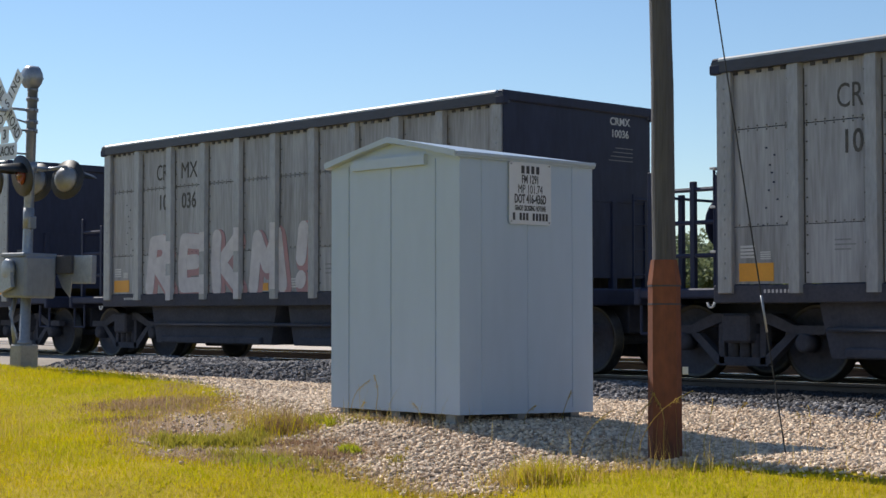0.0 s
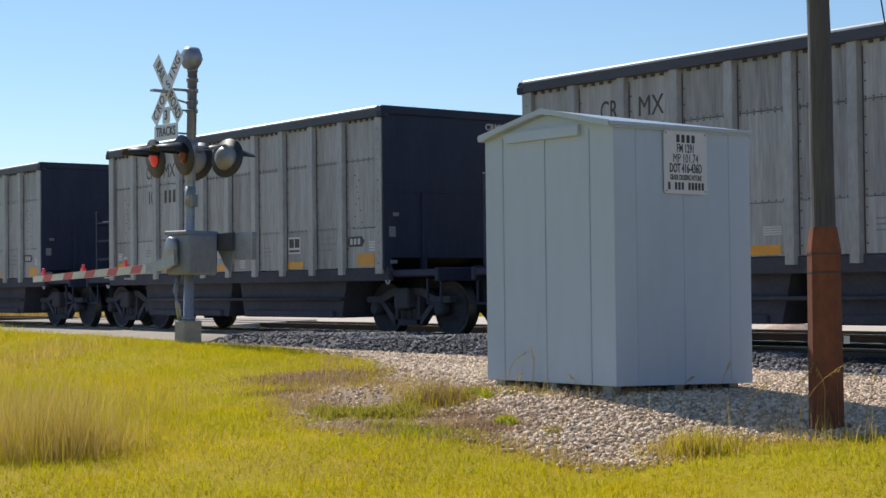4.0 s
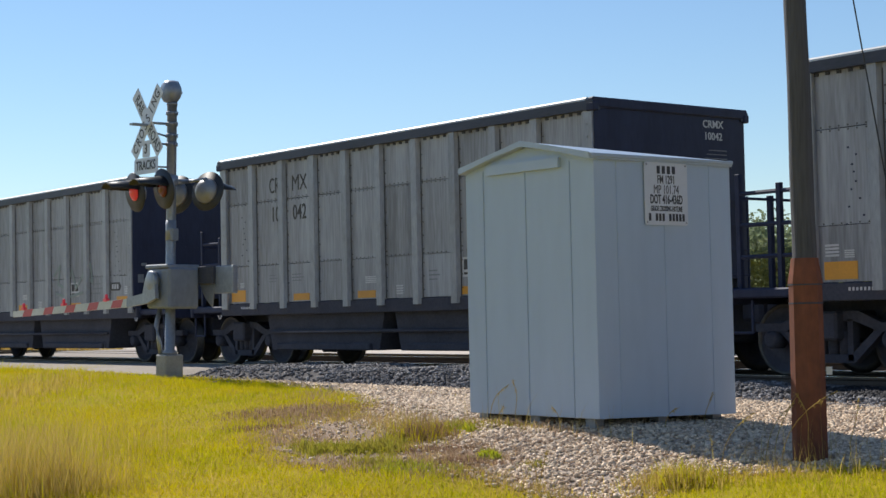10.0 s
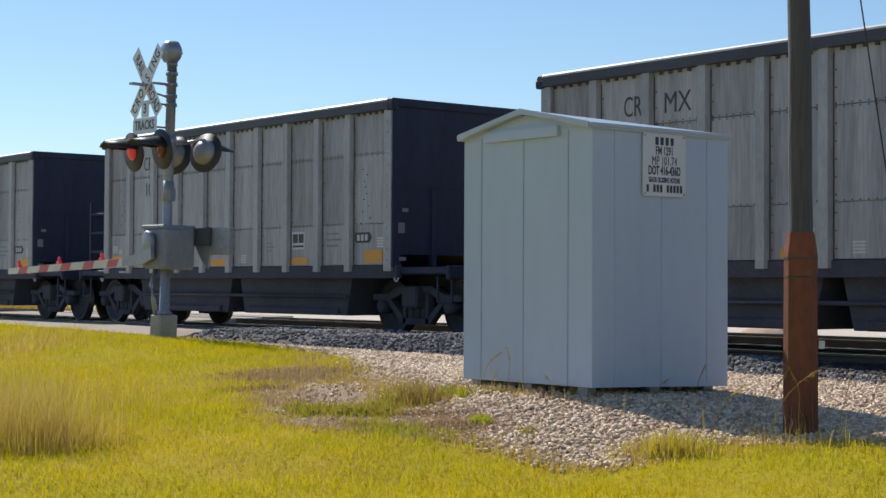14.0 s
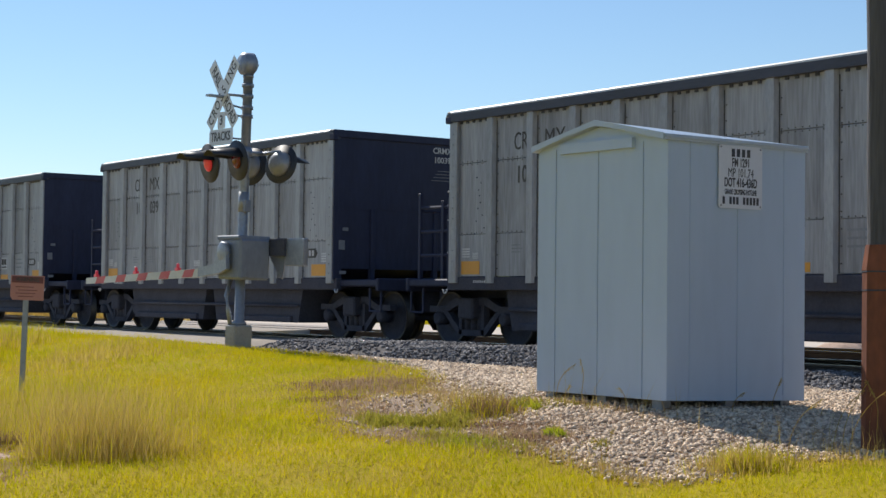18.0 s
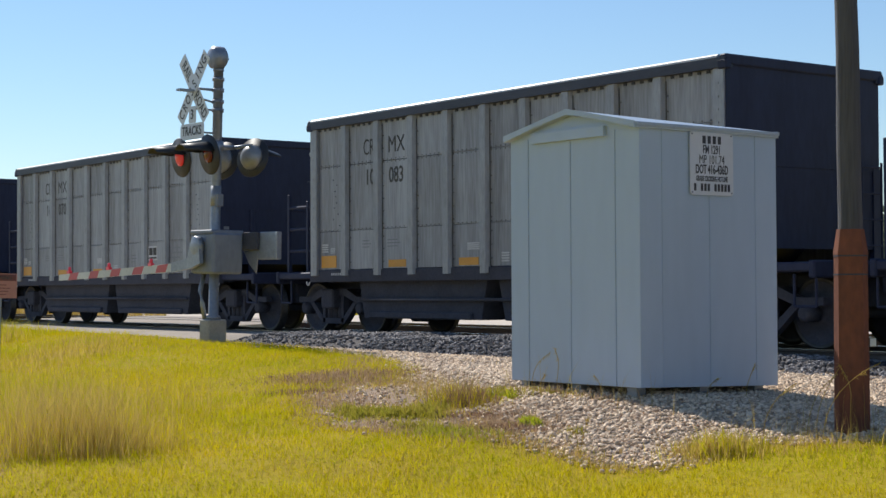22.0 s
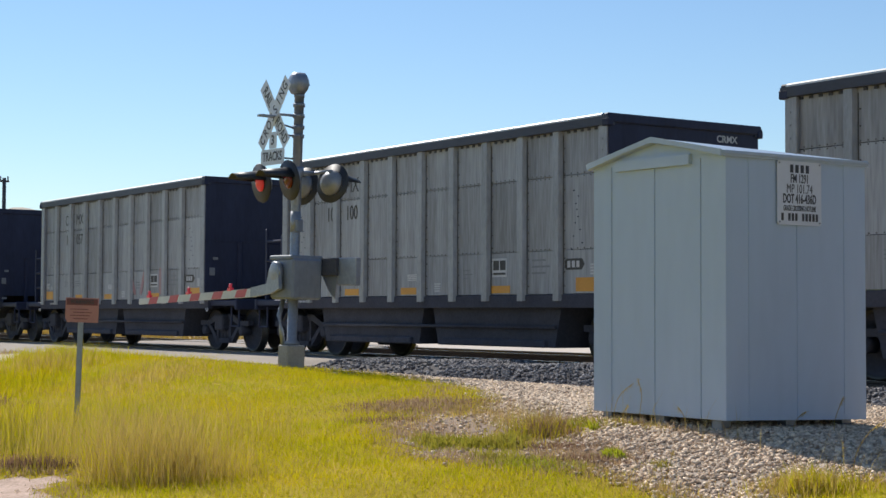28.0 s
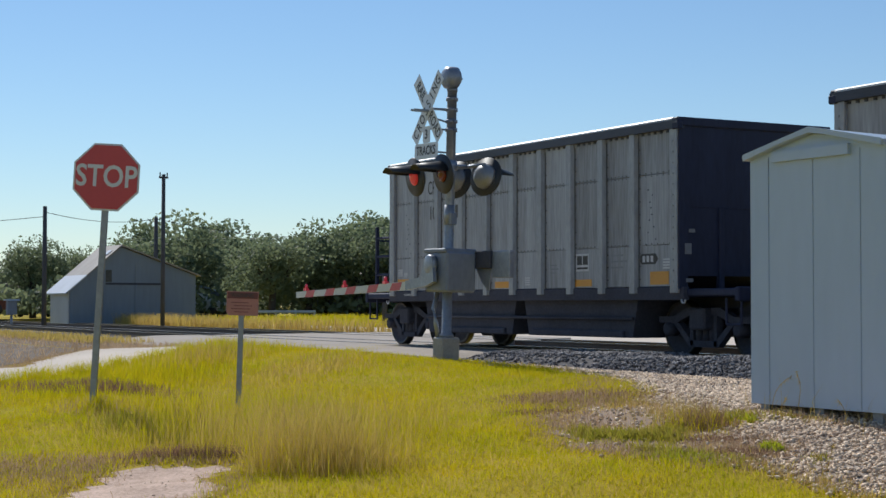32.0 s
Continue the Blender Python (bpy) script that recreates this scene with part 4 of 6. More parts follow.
def hopper_car():
    car = tagged(new("hopper_car"), "weathered aluminium rock hopper car with black ends on the track", "rail car", "cars of the freight train")
    # side sheets, bay by bay, above and below the seam
    edges = [0.0] + POSTS + [BODY]
    for x0, x1 in zip(edges, edges[1:]):
        for z0, z1 in ((1.14, 1.80), (1.808, 2.935), (2.945, 3.62)):
            bm = bmesh.new()
            box(bm, x0 + 0.004, x1 - 0.004, 0.075, 0.095, z0, z1)
            sp = part("side_panel", bm, ALU, car)
    bm = bmesh.new()
    for x0, x1 in zip(edges, edges[1:]):
        x = x0 + 0.2
        while x < x1 - 0.18:
            box(bm, x, x + 0.06, 0.06, 0.08, 3.578, 3.616)
            x += 0.165
    tagged(part("rim_edging", bm, CHORD, car), kind="stuff")
    bm = bmesh.new()
    for x0, x1 in zip(edges, edges[1:]):
        for z in (2.965, 2.915, 1.825):
            for q in range(7):
                x = x0 + 0.14 + (x1 - x0 - 0.28) * q / 6
                box(bm, x - 0.009, x + 0.009, 0.069, 0.078, z - 0.009, z + 0.009)
        for q in range(9):
            box(bm, x1 - 0.125, x1 - 0.11, 0.069, 0.078, 1.3 + 0.27 * q, 1.315 + 0.27 * q)
    tagged(part("rivets", bm, STENCIL, car), kind="stuff")
    for i, x in enumerate(POSTS):
        bm = bmesh.new()
        prism(bm, [(x - 0.1, 0.085), (x - 0.07, 0.0), (x + 0.07, 0.0), (x + 0.1, 0.085)], 1.03, 3.62, "z")
        post = part("side_post", bm, ALU_POST, car)
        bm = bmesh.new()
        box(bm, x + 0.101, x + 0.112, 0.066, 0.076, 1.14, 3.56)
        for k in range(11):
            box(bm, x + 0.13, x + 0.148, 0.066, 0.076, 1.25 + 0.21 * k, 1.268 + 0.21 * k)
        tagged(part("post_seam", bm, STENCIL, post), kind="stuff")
    for x0, x1 in ((0.0, 0.2), (BODY - 0.2, BODY)):
        bm = bmesh.new()
        box(bm, x0, x1, 0.0, 0.075, 1.03, 3.62, 0.01)
        for k in range(14):
            box(bm, (x0 + x1) / 2 - 0.015, (x0 + x1) / 2 + 0.015, -0.012, 0.002, 1.2 + 0.17 * k, 1.225 + 0.17 * k)
        part("corner_post", bm, ALU_POST, car)
    for x0, x1 in ((0.55, 0.8), (9.05, 9.3)):
        bm = bmesh.new()
        for k in range(5):
            x, z = x0 + 0.05 * k + 0.1, 2.7 - 0.2 * k
            box(bm, x - 0.014, x + 0.014, 0.07, 0.078, z - 0.01, z + 0.01)
            box(bm, x + 0.1 - 0.09 * k, x + 0.125 - 0.09 * k, 0.07, 0.078, z - 0.1, z - 0.08)
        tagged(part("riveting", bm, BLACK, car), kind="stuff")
    bm = bmesh.new()
    line = [(0.0, WIDE - 0.09)]
    for x in POSTS:
        line += [(x - 0.1, WIDE - 0.09), (x - 0.07, WIDE), (x + 0.07, WIDE), (x + 0.1, WIDE - 0.09)]
    line += [(BODY, WIDE - 0.09), (BODY, WIDE - 0.12), (0.0, WIDE - 0.12)]
    prism(bm, line, 1.14, 3.62, "z")
    part("far_side_sheet", bm, ALU, car)
    for y0, y1 in ((-0.03, 0.12), (WIDE - 0.12, WIDE + 0.03)):
        bm = bmesh.new()
        c, n = (y0, 0.035) if y0 < 1 else (y1, -0.035)
        prism(bm, [(y0, 3.62), (y1, 3.62), (y1, TOP - 0.05), (y0, TOP - 0.05)], -0.05, BODY + 0.05, "x")
        chord = part("top_chord", bm, CHORD, car, "dark riveted top rim")
        # Tilted pale strip: the rim's sunlit line put in as shape and colour.
        bm = bmesh.new()
        prism(bm, [(c + n / 4, TOP - 0.05), (c + n / 3, TOP - 0.024), (c + 1.2 * n, TOP), ((y0 + y1) / 2 + n, TOP), ((y0 + y1) / 2 + n, TOP - 0.05)], 0.04, BODY - 0.1, "x")
        part("rim_strip", bm, RIM, chord, "thin rim strip, pale to carry the sun's highlight")
    for x in (-0.06, BODY - 0.06):
        bm = bmesh.new()
        box(bm, x, x + 0.12, -0.02, WIDE + 0.02, 3.65, TOP - 0.006, 0.02)
        for y in (-0.02, WIDE - 0.06):
            box(bm, x - 0.02, x + 0.14, y - 0.015, y + 0.09, 3.6, 3.72, 0.015)
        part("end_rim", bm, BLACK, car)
    # ends: a plate above, a slope sheet below, posts from the deck
    for s, x in ((-1, 0.0), (1, BODY)):
        bm = bmesh.new()
        box(bm, x - 0.02, x + 0.02, 0.03, WIDE - 0.03, 1.3, 3.72)
        box(bm, x - 0.03, x + 0.03, 0.03, WIDE - 0.03, 2.38, 2.46)
        for y in (0.1, WIDE - 0.1):
            box(bm, x - 0.04, x + 0.04, y - 0.08, y + 0.08, 1.1, 2.42)
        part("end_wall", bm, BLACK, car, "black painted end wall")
        bm = bmesh.new()
        prism(bm, [(x, 2.44), (x - s * 0.02, 2.44), (x - s * 1.55, 1.12), (x - s * 1.5, 1.12)], 0.1, WIDE - 0.1)
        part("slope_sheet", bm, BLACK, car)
        for y in (0.85, WIDE - 0.85):
            bm = bmesh.new()
            box(bm, x - 0.05, x + 0.05, y - 0.05, y + 0.05, 1.1, 2.4, 0.01)
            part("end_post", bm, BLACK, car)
        bm = bmesh.new()
        a, b = sorted((x - s * 0.3, x + s * 1.32))
        box(bm, a, b, 0.12, WIDE - 0.12, 0.98, 1.1, 0.02)
        e = x + s * 1.32
        box(bm, e - 0.05, e + 0.05, 0.1, WIDE - 0.1, 0.9, 1.12, 0.02)
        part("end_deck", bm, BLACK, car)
        bm = bmesh.new()
        tube(bm, (e, 0.3, 1.0), (e, 1.4, 0.92), 0.018, sides=6)
        box(bm, e - 0.03, e + 0.03, 0.12, 0.5, 0.99, 1.015)
        part("uncoupling_lever", bm, PALE, car, "pale uncoupling lever")
        bm = bmesh.new()
        box(bm, min(e, e + s * 0.42), max(e, e + s * 0.42), 1.42, 1.68, 0.68, 0.95, 0.04)
        box(bm, min(e + s * 0.24, e + s * 0.43), max(e + s * 0.24, e + s * 0.43), 1.34, 1.78, 0.62, 0.98, 0.05)
        tube(bm, (e, 1.85, 0.85), (e + s * 0.42, 1.75, 0.5), 0.03, sides=8)
        part("coupler", bm, HAZED_GRIME, car)
        bm = bmesh.new()
        y = 0.16 if s < 0 else WIDE - 0.16
        lx = x + s * 0.16
        for yy in (y - 0.0, y + 0.42 * (1 if s < 0 else -1)):
            tube(bm, (lx, yy, 1.1), (lx, yy, 2.5), 0.018, sides=6)
        for k in range(4):
            tube(bm, (lx, y, 1.35 + 0.36 * k), (lx, y + 0.42 * (1 if s < 0 else -1), 1.35 + 0.36 * k), 0.016, sides=6)
        part("ladder", bm, BLACK, car)
        bm = bmesh.new()
        tube(bm, (e, 0.2, 0.95), (e, 0.2, 0.55), 0.02, sides=6)
        tube(bm, (e, 0.2, 0.55), (e - s * 0.35, 0.2, 0.55), 0.02, sides=6)
        tube(bm, (e - s * 0.35, 0.2, 0.55), (e - s * 0.35, 0.2, 0.95), 0.02, sides=6)
        part("sill_step", bm, BLACK, car)
    # Whitened rungs: sunlight on the black ladder, put into the colour.
    for z in (1.53, 2.06, 2.52):
        bm = bmesh.new()
        box(bm, -0.2, -0.12, 0.12, 0.6, z - 0.014, z + 0.014, 0.004)
        part("sunlit_rung", bm, PALE, car, "ladder rung whitened as if sunlit")
    for y0, y1, z0, z1, mat in ((0.12, 0.25, 1.64, 1.81, FAINT), (0.14, 0.28, 1.2, 1.26, FAINT), (0.2, 0.32, 1.98, 2.04, FAINT)):
        bm = bmesh.new()
        box(bm, BODY + 0.041, BODY + 0.047, y0, y1, z0, z1, 0.002)
        part("end_plate", bm, mat, car, "small pale plate on the end wall")
    for x in (-0.12, BODY + 0.12):
        bm = bmesh.new()
        ring = [(x + 0.05 * math.cos(a * math.pi / 6), 0.93 - 0.06 * math.sin(a * math.pi / 6)) for a in range(7)]
        bent_tube(bm, [(p[0], 0.03, p[1]) for p in ring], 0.014)
        part("tow_hook", bm, PALE, car, "pale hook under the sill")
    # guard rails and brake stand on the left deck
    for x, y, h in ((-1.28, 0.35, 2.55), (-0.62, 0.35, 2.4), (-0.62, 2.75, 2.4), (-1.28, 0.95, 2.3), (-1.28, 1.95, 2.62), (-0.75, 1.95, 2.62), (-1.28, 2.75, 2.55)):
        bm = bmesh.new()
        box(bm, x - 0.035, x + 0.035, y - 0.035, y + 0.035, 1.1, h, 0.006)
        part("guard_post", bm, BLACK, car)
    for y0, y1, z in ((0.95, 1.95, 2.25), (1.95, 2.75, 2.52), (0.35, 0.95, 2.25), (1.95, 2.75, 2.05), (1.95, 2.75, 1.6)):
        bm = bmesh.new()
        tube(bm, (-1.28, y0, z), (-1.28, y1, z), 0.02, sides=6)
        part("guard_rail", bm, BLACK, car)
    for y, z in ((0.35, 2.3), (0.35, 1.9), (0.35, 1.5), (1.95, 2.1), (2.75, 2.4), (2.75, 2.0), (2.75, 1.55)):
        bm = bmesh.new()
        tube(bm, (-1.28, y, z), (0, y, z), 0.03 if y < 2 else 0.02, sides=6)
        part("guard_rail", bm, BLACK, car)
    bm = bmesh.new()
    box(bm, -0.5, -0.25, 0.6, 1.0, 1.1, 1.95, 0.03)
    lathe(bm, [(0.28, -0.02), (0.3, 0.0), (0.28, 0.02)], "x", 18, (-0.56, 0.8, 1.9))
    tube(bm, (-0.56, 0.8, 1.9), (-0.4, 0.8, 1.9), 0.03, sides=8)
    part("brake_stand", bm, BLACK, car)
    bm = bmesh.new()
    box(bm, BODY + 1.345, BODY + 1.36, 0.62, 0.8, 1.0, 1.03)
    box(bm, BODY + 1.345, BODY + 1.36, 0.62, 0.8, 1.05, 1.08)
    part("end_label", bm, PALE, car)
    # sills, hopper and trucks
    for y in (0.05, WIDE - 0.17):
        bm = bmesh.new()
        box(bm, -0.1, BODY + 0.1, y, y + 0.12, 0.92, 1.13, 0.012)
        part("side_sill", bm, HAZED_GRIME, car, "dark blue-black side sill")
    bm = bmesh.new()
    box(bm, 0.1, BODY - 0.1, TRACK_Y - 0.2, TRACK_Y + 0.2, 0.55, 0.95)
    part("centre_sill", bm, HAZED_GRIME, car)
    for a, b in ((-1.25, 1.3), (BODY - 1.3, BODY + 1.25)):
        bm = bmesh.new()
        box(bm, a, b, TRACK_Y - 0.42, TRACK_Y + 0.42, 0.53, 0.97, 0.02)
        part("draft_sill", bm, HAZED_GRIME, car, "deep dark draft sill over the truck")
    for x0, x1 in ((1.2, 4.85), (5.05, 8.7)):
        bm = bmesh.new()
        prism(bm, [(x0, 1.1), (x1, 1.1), (x1 - 0.2, 0.30), (x0 + 0.2, 0.30)], 0.22, WIDE - 0.22)
        part("hopper", bm, HAZED_GRIME, car)
        bm = bmesh.new()
        box(bm, x0 + 0.4, x1 - 0.4, 0.16, 0.26, 0.30, 0.42, 0.02)
        part("hopper_door", bm, HAZED_GRIME, car)
    bm = bmesh.new()
    tube(bm, (1.4, 0.16, 0.62), (8.6, 0.16, 0.62), 0.03, sides=8)
    part("door_shaft", bm, HAZED_GRIME, car)
    for x in (-0.02, BODY + 0.02):
        truck(car, x)
    # markings
    for x0, x1, z0, z1 in ((0.26, 0.74, 1.17, 1.38), (2.34, 2.84, 1.16, 1.28), (4.28, 4.78, 1.16, 1.28), (7.02, 7.52, 1.16, 1.28), (9.2, 9.7, 1.17, 1.38)):
        bm = bmesh.new()
        box(bm, x0, x1, 0.069, 0.074, z0, z1)
        part("reflector", bm, YELLOW, car, "amber reflector sheet")
    for x0, z0, w, h in ((0.28, 1.44, 0.2, 0.16), (0.56, 1.42, 0.14, 0.1), (4.5, 1.4, 0.3, 0.12), (5.35, 1.2, 0.18, 0.16), (9.55, 1.42, 0.2, 0.18)):
        bm = bmesh.new()
        for k in range(4):
            box(bm, x0, x0 + w, 0.069, 0.074, z0 + h * k / 4, z0 + h * (k + 0.62) / 4)
        tagged(part("label_plate", bm, PALE, car), kind="stuff")
    for x0, z0, w, h in ((1.55, 1.5, 0.3, 0.16), (2.3, 1.5, 0.42, 0.16), (8.1, 1.45, 0.5, 0.3), (6.2, 1.4, 0.3, 0.2)):
        bm = bmesh.new()
        for k in range(3):
            box(bm, x0, x0 + w * (0.9 if k % 2 else 0.7), 0.0735, 0.0748, z0 + h * k / 3, z0 + h * (k + 0.3) / 3)
        tagged(part("small_stencil", bm, FAINT, car), kind="stuff")
    bm = bmesh.new()
    box(bm, 7.04, 7.44, 0.069, 0.073, 1.42, 1.72)
    placard = part("placard", bm, PALE, car, "white framed black placard")
    bm = bmesh.new()
    box(bm, 7.075, 7.225, 0.066, 0.07, 1.53, 1.685)
    box(bm, 7.255, 7.405, 0.066, 0.07, 1.53, 1.685)
    box(bm, 7.075, 7.405, 0.066, 0.07, 1.455, 1.49)
    tagged(part("placard_print", bm, STENCIL, placard), kind="stuff")
    bm = bmesh.new()
    prism(bm, [(8.98, 1.5), (9.34, 1.5), (9.41, 1.585), (9.34, 1.67), (8.98, 1.67), (8.93, 1.63), (8.93, 1.54)], 0.069, 0.073)
    badge = part("badge", bm, STENCIL, car, "black badge outline")
    bm = bmesh.new()
    for k in range(3):
        box(bm, 9.0 + 0.11 * k, 9.07 + 0.11 * k, 0.066, 0.07, 1.535, 1.635)
    tagged(part("badge_panel", bm, PALE, badge), kind="stuff")
    bm = bmesh.new()
    for k in range(4):
        box(bm, BODY + 0.021, BODY + 0.024, 2.3 - 0.05 * k, 2.68, 3.16 - 0.06 * k, 3.172 - 0.06 * k)
    tagged(part("end_stencil", bm, FAINT, car), kind="stuff")
    bm = bmesh.new()
    for k in range(9):
        box(bm, 0.62 + 0.055 * k, 0.65 + 0.055 * k, 0.043, 0.046, 1.035, 1.075)
    tagged(part("sill_stencil", bm, PALE, car), kind="stuff")
    for words, x, q in (("CR", 1.76, 0.68), ("MX", 2.57, 0.85)):
        lettering("mark", words, 0.39, STENCIL, car, pose(x, 0.072, 3.19) @ FRONT, squeeze=q)
    lettering("end_mark", "CRMX", 0.155, PALE, car, pose(BODY + 0.022, 2.4, 3.54) @ RIGHT, bold=0.003)
    return car


def heap(i):
    """The load: crushed rock heaped along the car."""
    r = np.random.default_rng(100 + i)
    bm = bmesh.new()
    nx, ny = 34, 10
    top = (0.50, 0.64)[i] if i < 2 else r.uniform(-0.1, 0.2)
    ph = r.uniform(0, 6, 3)
    grid = []
    for ix in range(nx + 1):
        row = []
        for iy in range(ny + 1):
            u, v = ix / nx, iy / ny
            lobe = 0.55 + 0.45 * math.cos(4 * math.pi * (u - 0.25) + 0.3 * math.sin(ph[0]))
            z = 3.36 + (top + 0.12) * (lobe * math.sin(math.pi * v) ** 0.8) * math.sin(math.pi * u) ** 0.4 + 0.03 * math.sin(9 * u + ph[1]) * math.sin(7 * v + ph[2]) + r.normal(0, 0.012)
            row.append(bm.verts.new((0.05 + u * (BODY - 0.1), 0.11 + v * (WIDE - 0.22), z)))
        grid.append(row)
    for ix in range(nx):
        for iy in range(ny):
            bm.faces.new((grid[ix][iy], grid[ix + 1][iy], grid[ix + 1][iy + 1], grid[ix][iy + 1])).smooth = True
    return mesh_of("load", bm, ROCK_LOAD)


master = hopper_car()
cars = {}
heaps = [heap(i) for i in range(6)]
for k in range(-2, 31):
    c = master if k == -2 else copy_thing(master, pose(0, 0, 0))
    cars[k] = c
for k, c in cars.items():
    place("load", heaps[{1: 1, 4: 1, 12: 1, 14: 0, 28: 1}.get(k, 2 + k % 4)], c, label="heap of pale crushed rock")
    if k in NUMBERS:
        for words, x in (("10", 1.79), (NUMBERS[k], 2.57)):
            tagged(lettering("car_number", words, 0.37, STENCIL, c, pose(x, 0.072, 2.68) @ FRONT, squeeze=0.78, bold=0.005), kind="stuff")
        tagged(lettering("end_number", "10" + NUMBERS[k], 0.155, PALE, c, pose(BODY + 0.022, 2.4, 3.365) @ RIGHT, bold=0.003), kind="stuff")
    else:
        bm = bmesh.new()
        for x in (2.42, 2.6, 2.78):
            box(bm, x - 0.05, x + 0.05, 0.0705, 0.0735, 2.56, 2.81)
        tagged(part("car_number", bm, STENCIL, c), kind="stuff")
        lettering("car_number", "10", 0.37, STENCIL, c, pose(1.79, 0.072, 2.68) @ FRONT, squeeze=0.78, bold=0.005)
        bm = bmesh.new()
        for q in range(5):
            box(bm, BODY + 0.021, BODY + 0.024, 2.2 + 0.09 * q, 2.26 + 0.09 * q, 3.32, 3.42)
        tagged(part("end_number", bm, PALE, c), kind="stuff")


def strokes(name, lines, width, y, mat, parent, label):
    """Sprayed strokes: flat ribbons with round ends along lines of (x, z)."""
    bm = bmesh.new()
    for j, line in enumerate(lines):
        for i, ((x0, z0), (x1, z1)) in enumerate(zip(line, line[1:])):
            d = Vector((x1 - x0, z1 - z0))
            n = Vector((-d.y, d.x)).normalized() * width / 2
            prism(bm, [(x0 + n.x, z0 + n.y), (x1 + n.x, z1 + n.y), (x1 - n.x, z1 - n.y), (x0 - n.x, z0 - n.y)], y - 0.0016 * (j % 3) - 0.0002 * i, y + 0.004)
        for i, (x0, z0) in enumerate(line):
            prism(bm, [(x0 + width / 2 * math.cos(a * math.pi / 5), z0 + width / 2 * math.sin(a * math.pi / 5)) for a in range(10)], y - 0.0016 * (j % 3) - 0.0002 * i - 0.0001, y + 0.004)
    return tagged(part(name, bm, mat, parent, label), kind="stuff")


TAG = [[(1.4, 1.22), (1.46, 1.6), (1.52, 1.98)], [(1.52, 2.0), (1.82, 2.02), (1.96, 1.84), (1.84, 1.66), (1.56, 1.62)], [(1.62, 1.6), (1.84, 1.4), (2.04, 1.2)], [(2.95, 1.98), (2.45, 2.02), (2.4, 1.65), (2.8, 1.66)], [(2.4, 1.65), (2.42, 1.27), (2.95, 1.28)],
       [(3.4, 2.05), (3.36, 1.65), (3.4, 1.22)], [(3.95, 2.0), (3.5, 1.62), (4.0, 1.22)], [(4.4, 1.22), (4.5, 2.0), (4.75, 1.55), (5.0, 2.05), (5.15, 1.25)], [(5.68, 2.1), (5.62, 1.65)], [(5.6, 1.3), (5.62, 1.34)]]
strokes("graffiti", TAG, 0.25, 0.063, GRAFFITI, cars[0], "white spray-painted tag in bulging strokes")
strokes("graffiti_edge", [[(a + 0.05, b - 0.05) for a, b in l] for l in TAG], 0.36, 0.07, GRAFFITI_RED, cars[0], "dull red outline behind the tag")
bm = bmesh.new()  # the same letters where they cross the side posts
for post in POSTS[1:5]:
    covered = set()
    for line in TAG:
        for (x0, z0), (x1, z1) in zip(line, line[1:]):
            for k in range(21):
                x, z = x0 + (x1 - x0) * k / 20, z0 + (z1 - z0) * k / 20
                if abs(x - post) < 0.2:
                    half = math.sqrt(max(0.0, 0.2 ** 2 - (x - post) ** 2)) * 0.9
                    covered |= set(range(round((z - half) / 0.02), round((z + half) / 0.02)))
    start = None
    for q in sorted(covered) + [10 ** 6]:
        if start is not None and q != last + 1:
            box(bm, post - 0.068, post + 0.068, -0.003, 0.001, 0.02 * start, 0.02 * last + 0.02)
            start = None
        start, last = (q if start is None else start), q
tagged(part("graffiti", bm, GRAFFITI, cars[0], "white spray paint across the side posts"), kind="stuff")
strokes("graffiti", [[(6.2, 1.9), (6.5, 2.1), (6.4, 1.7), (6.8, 1.6), (7.1, 2.0), (7.3, 1.6), (7.7, 1.9), (8.1, 1.7), (8.0, 2.1)], [(6.3, 1.5), (6.9, 1.4), (7.6, 1.5)]], 0.06, 0.064, GRAFFITI_GREEN, cars[10],
        "thin green spray-painted scribble")
strokes("graffiti", [[(5.8, 1.3), (5.9, 1.7), (6.15, 1.3)], [(6.5, 1.3), (6.7, 1.75), (6.9, 1.3)], [(7.6, 1.8), (7.6, 1.3)]], 0.12, 0.064, GRAFFITI_RED, cars[27], "faded pink spray-painted tag")


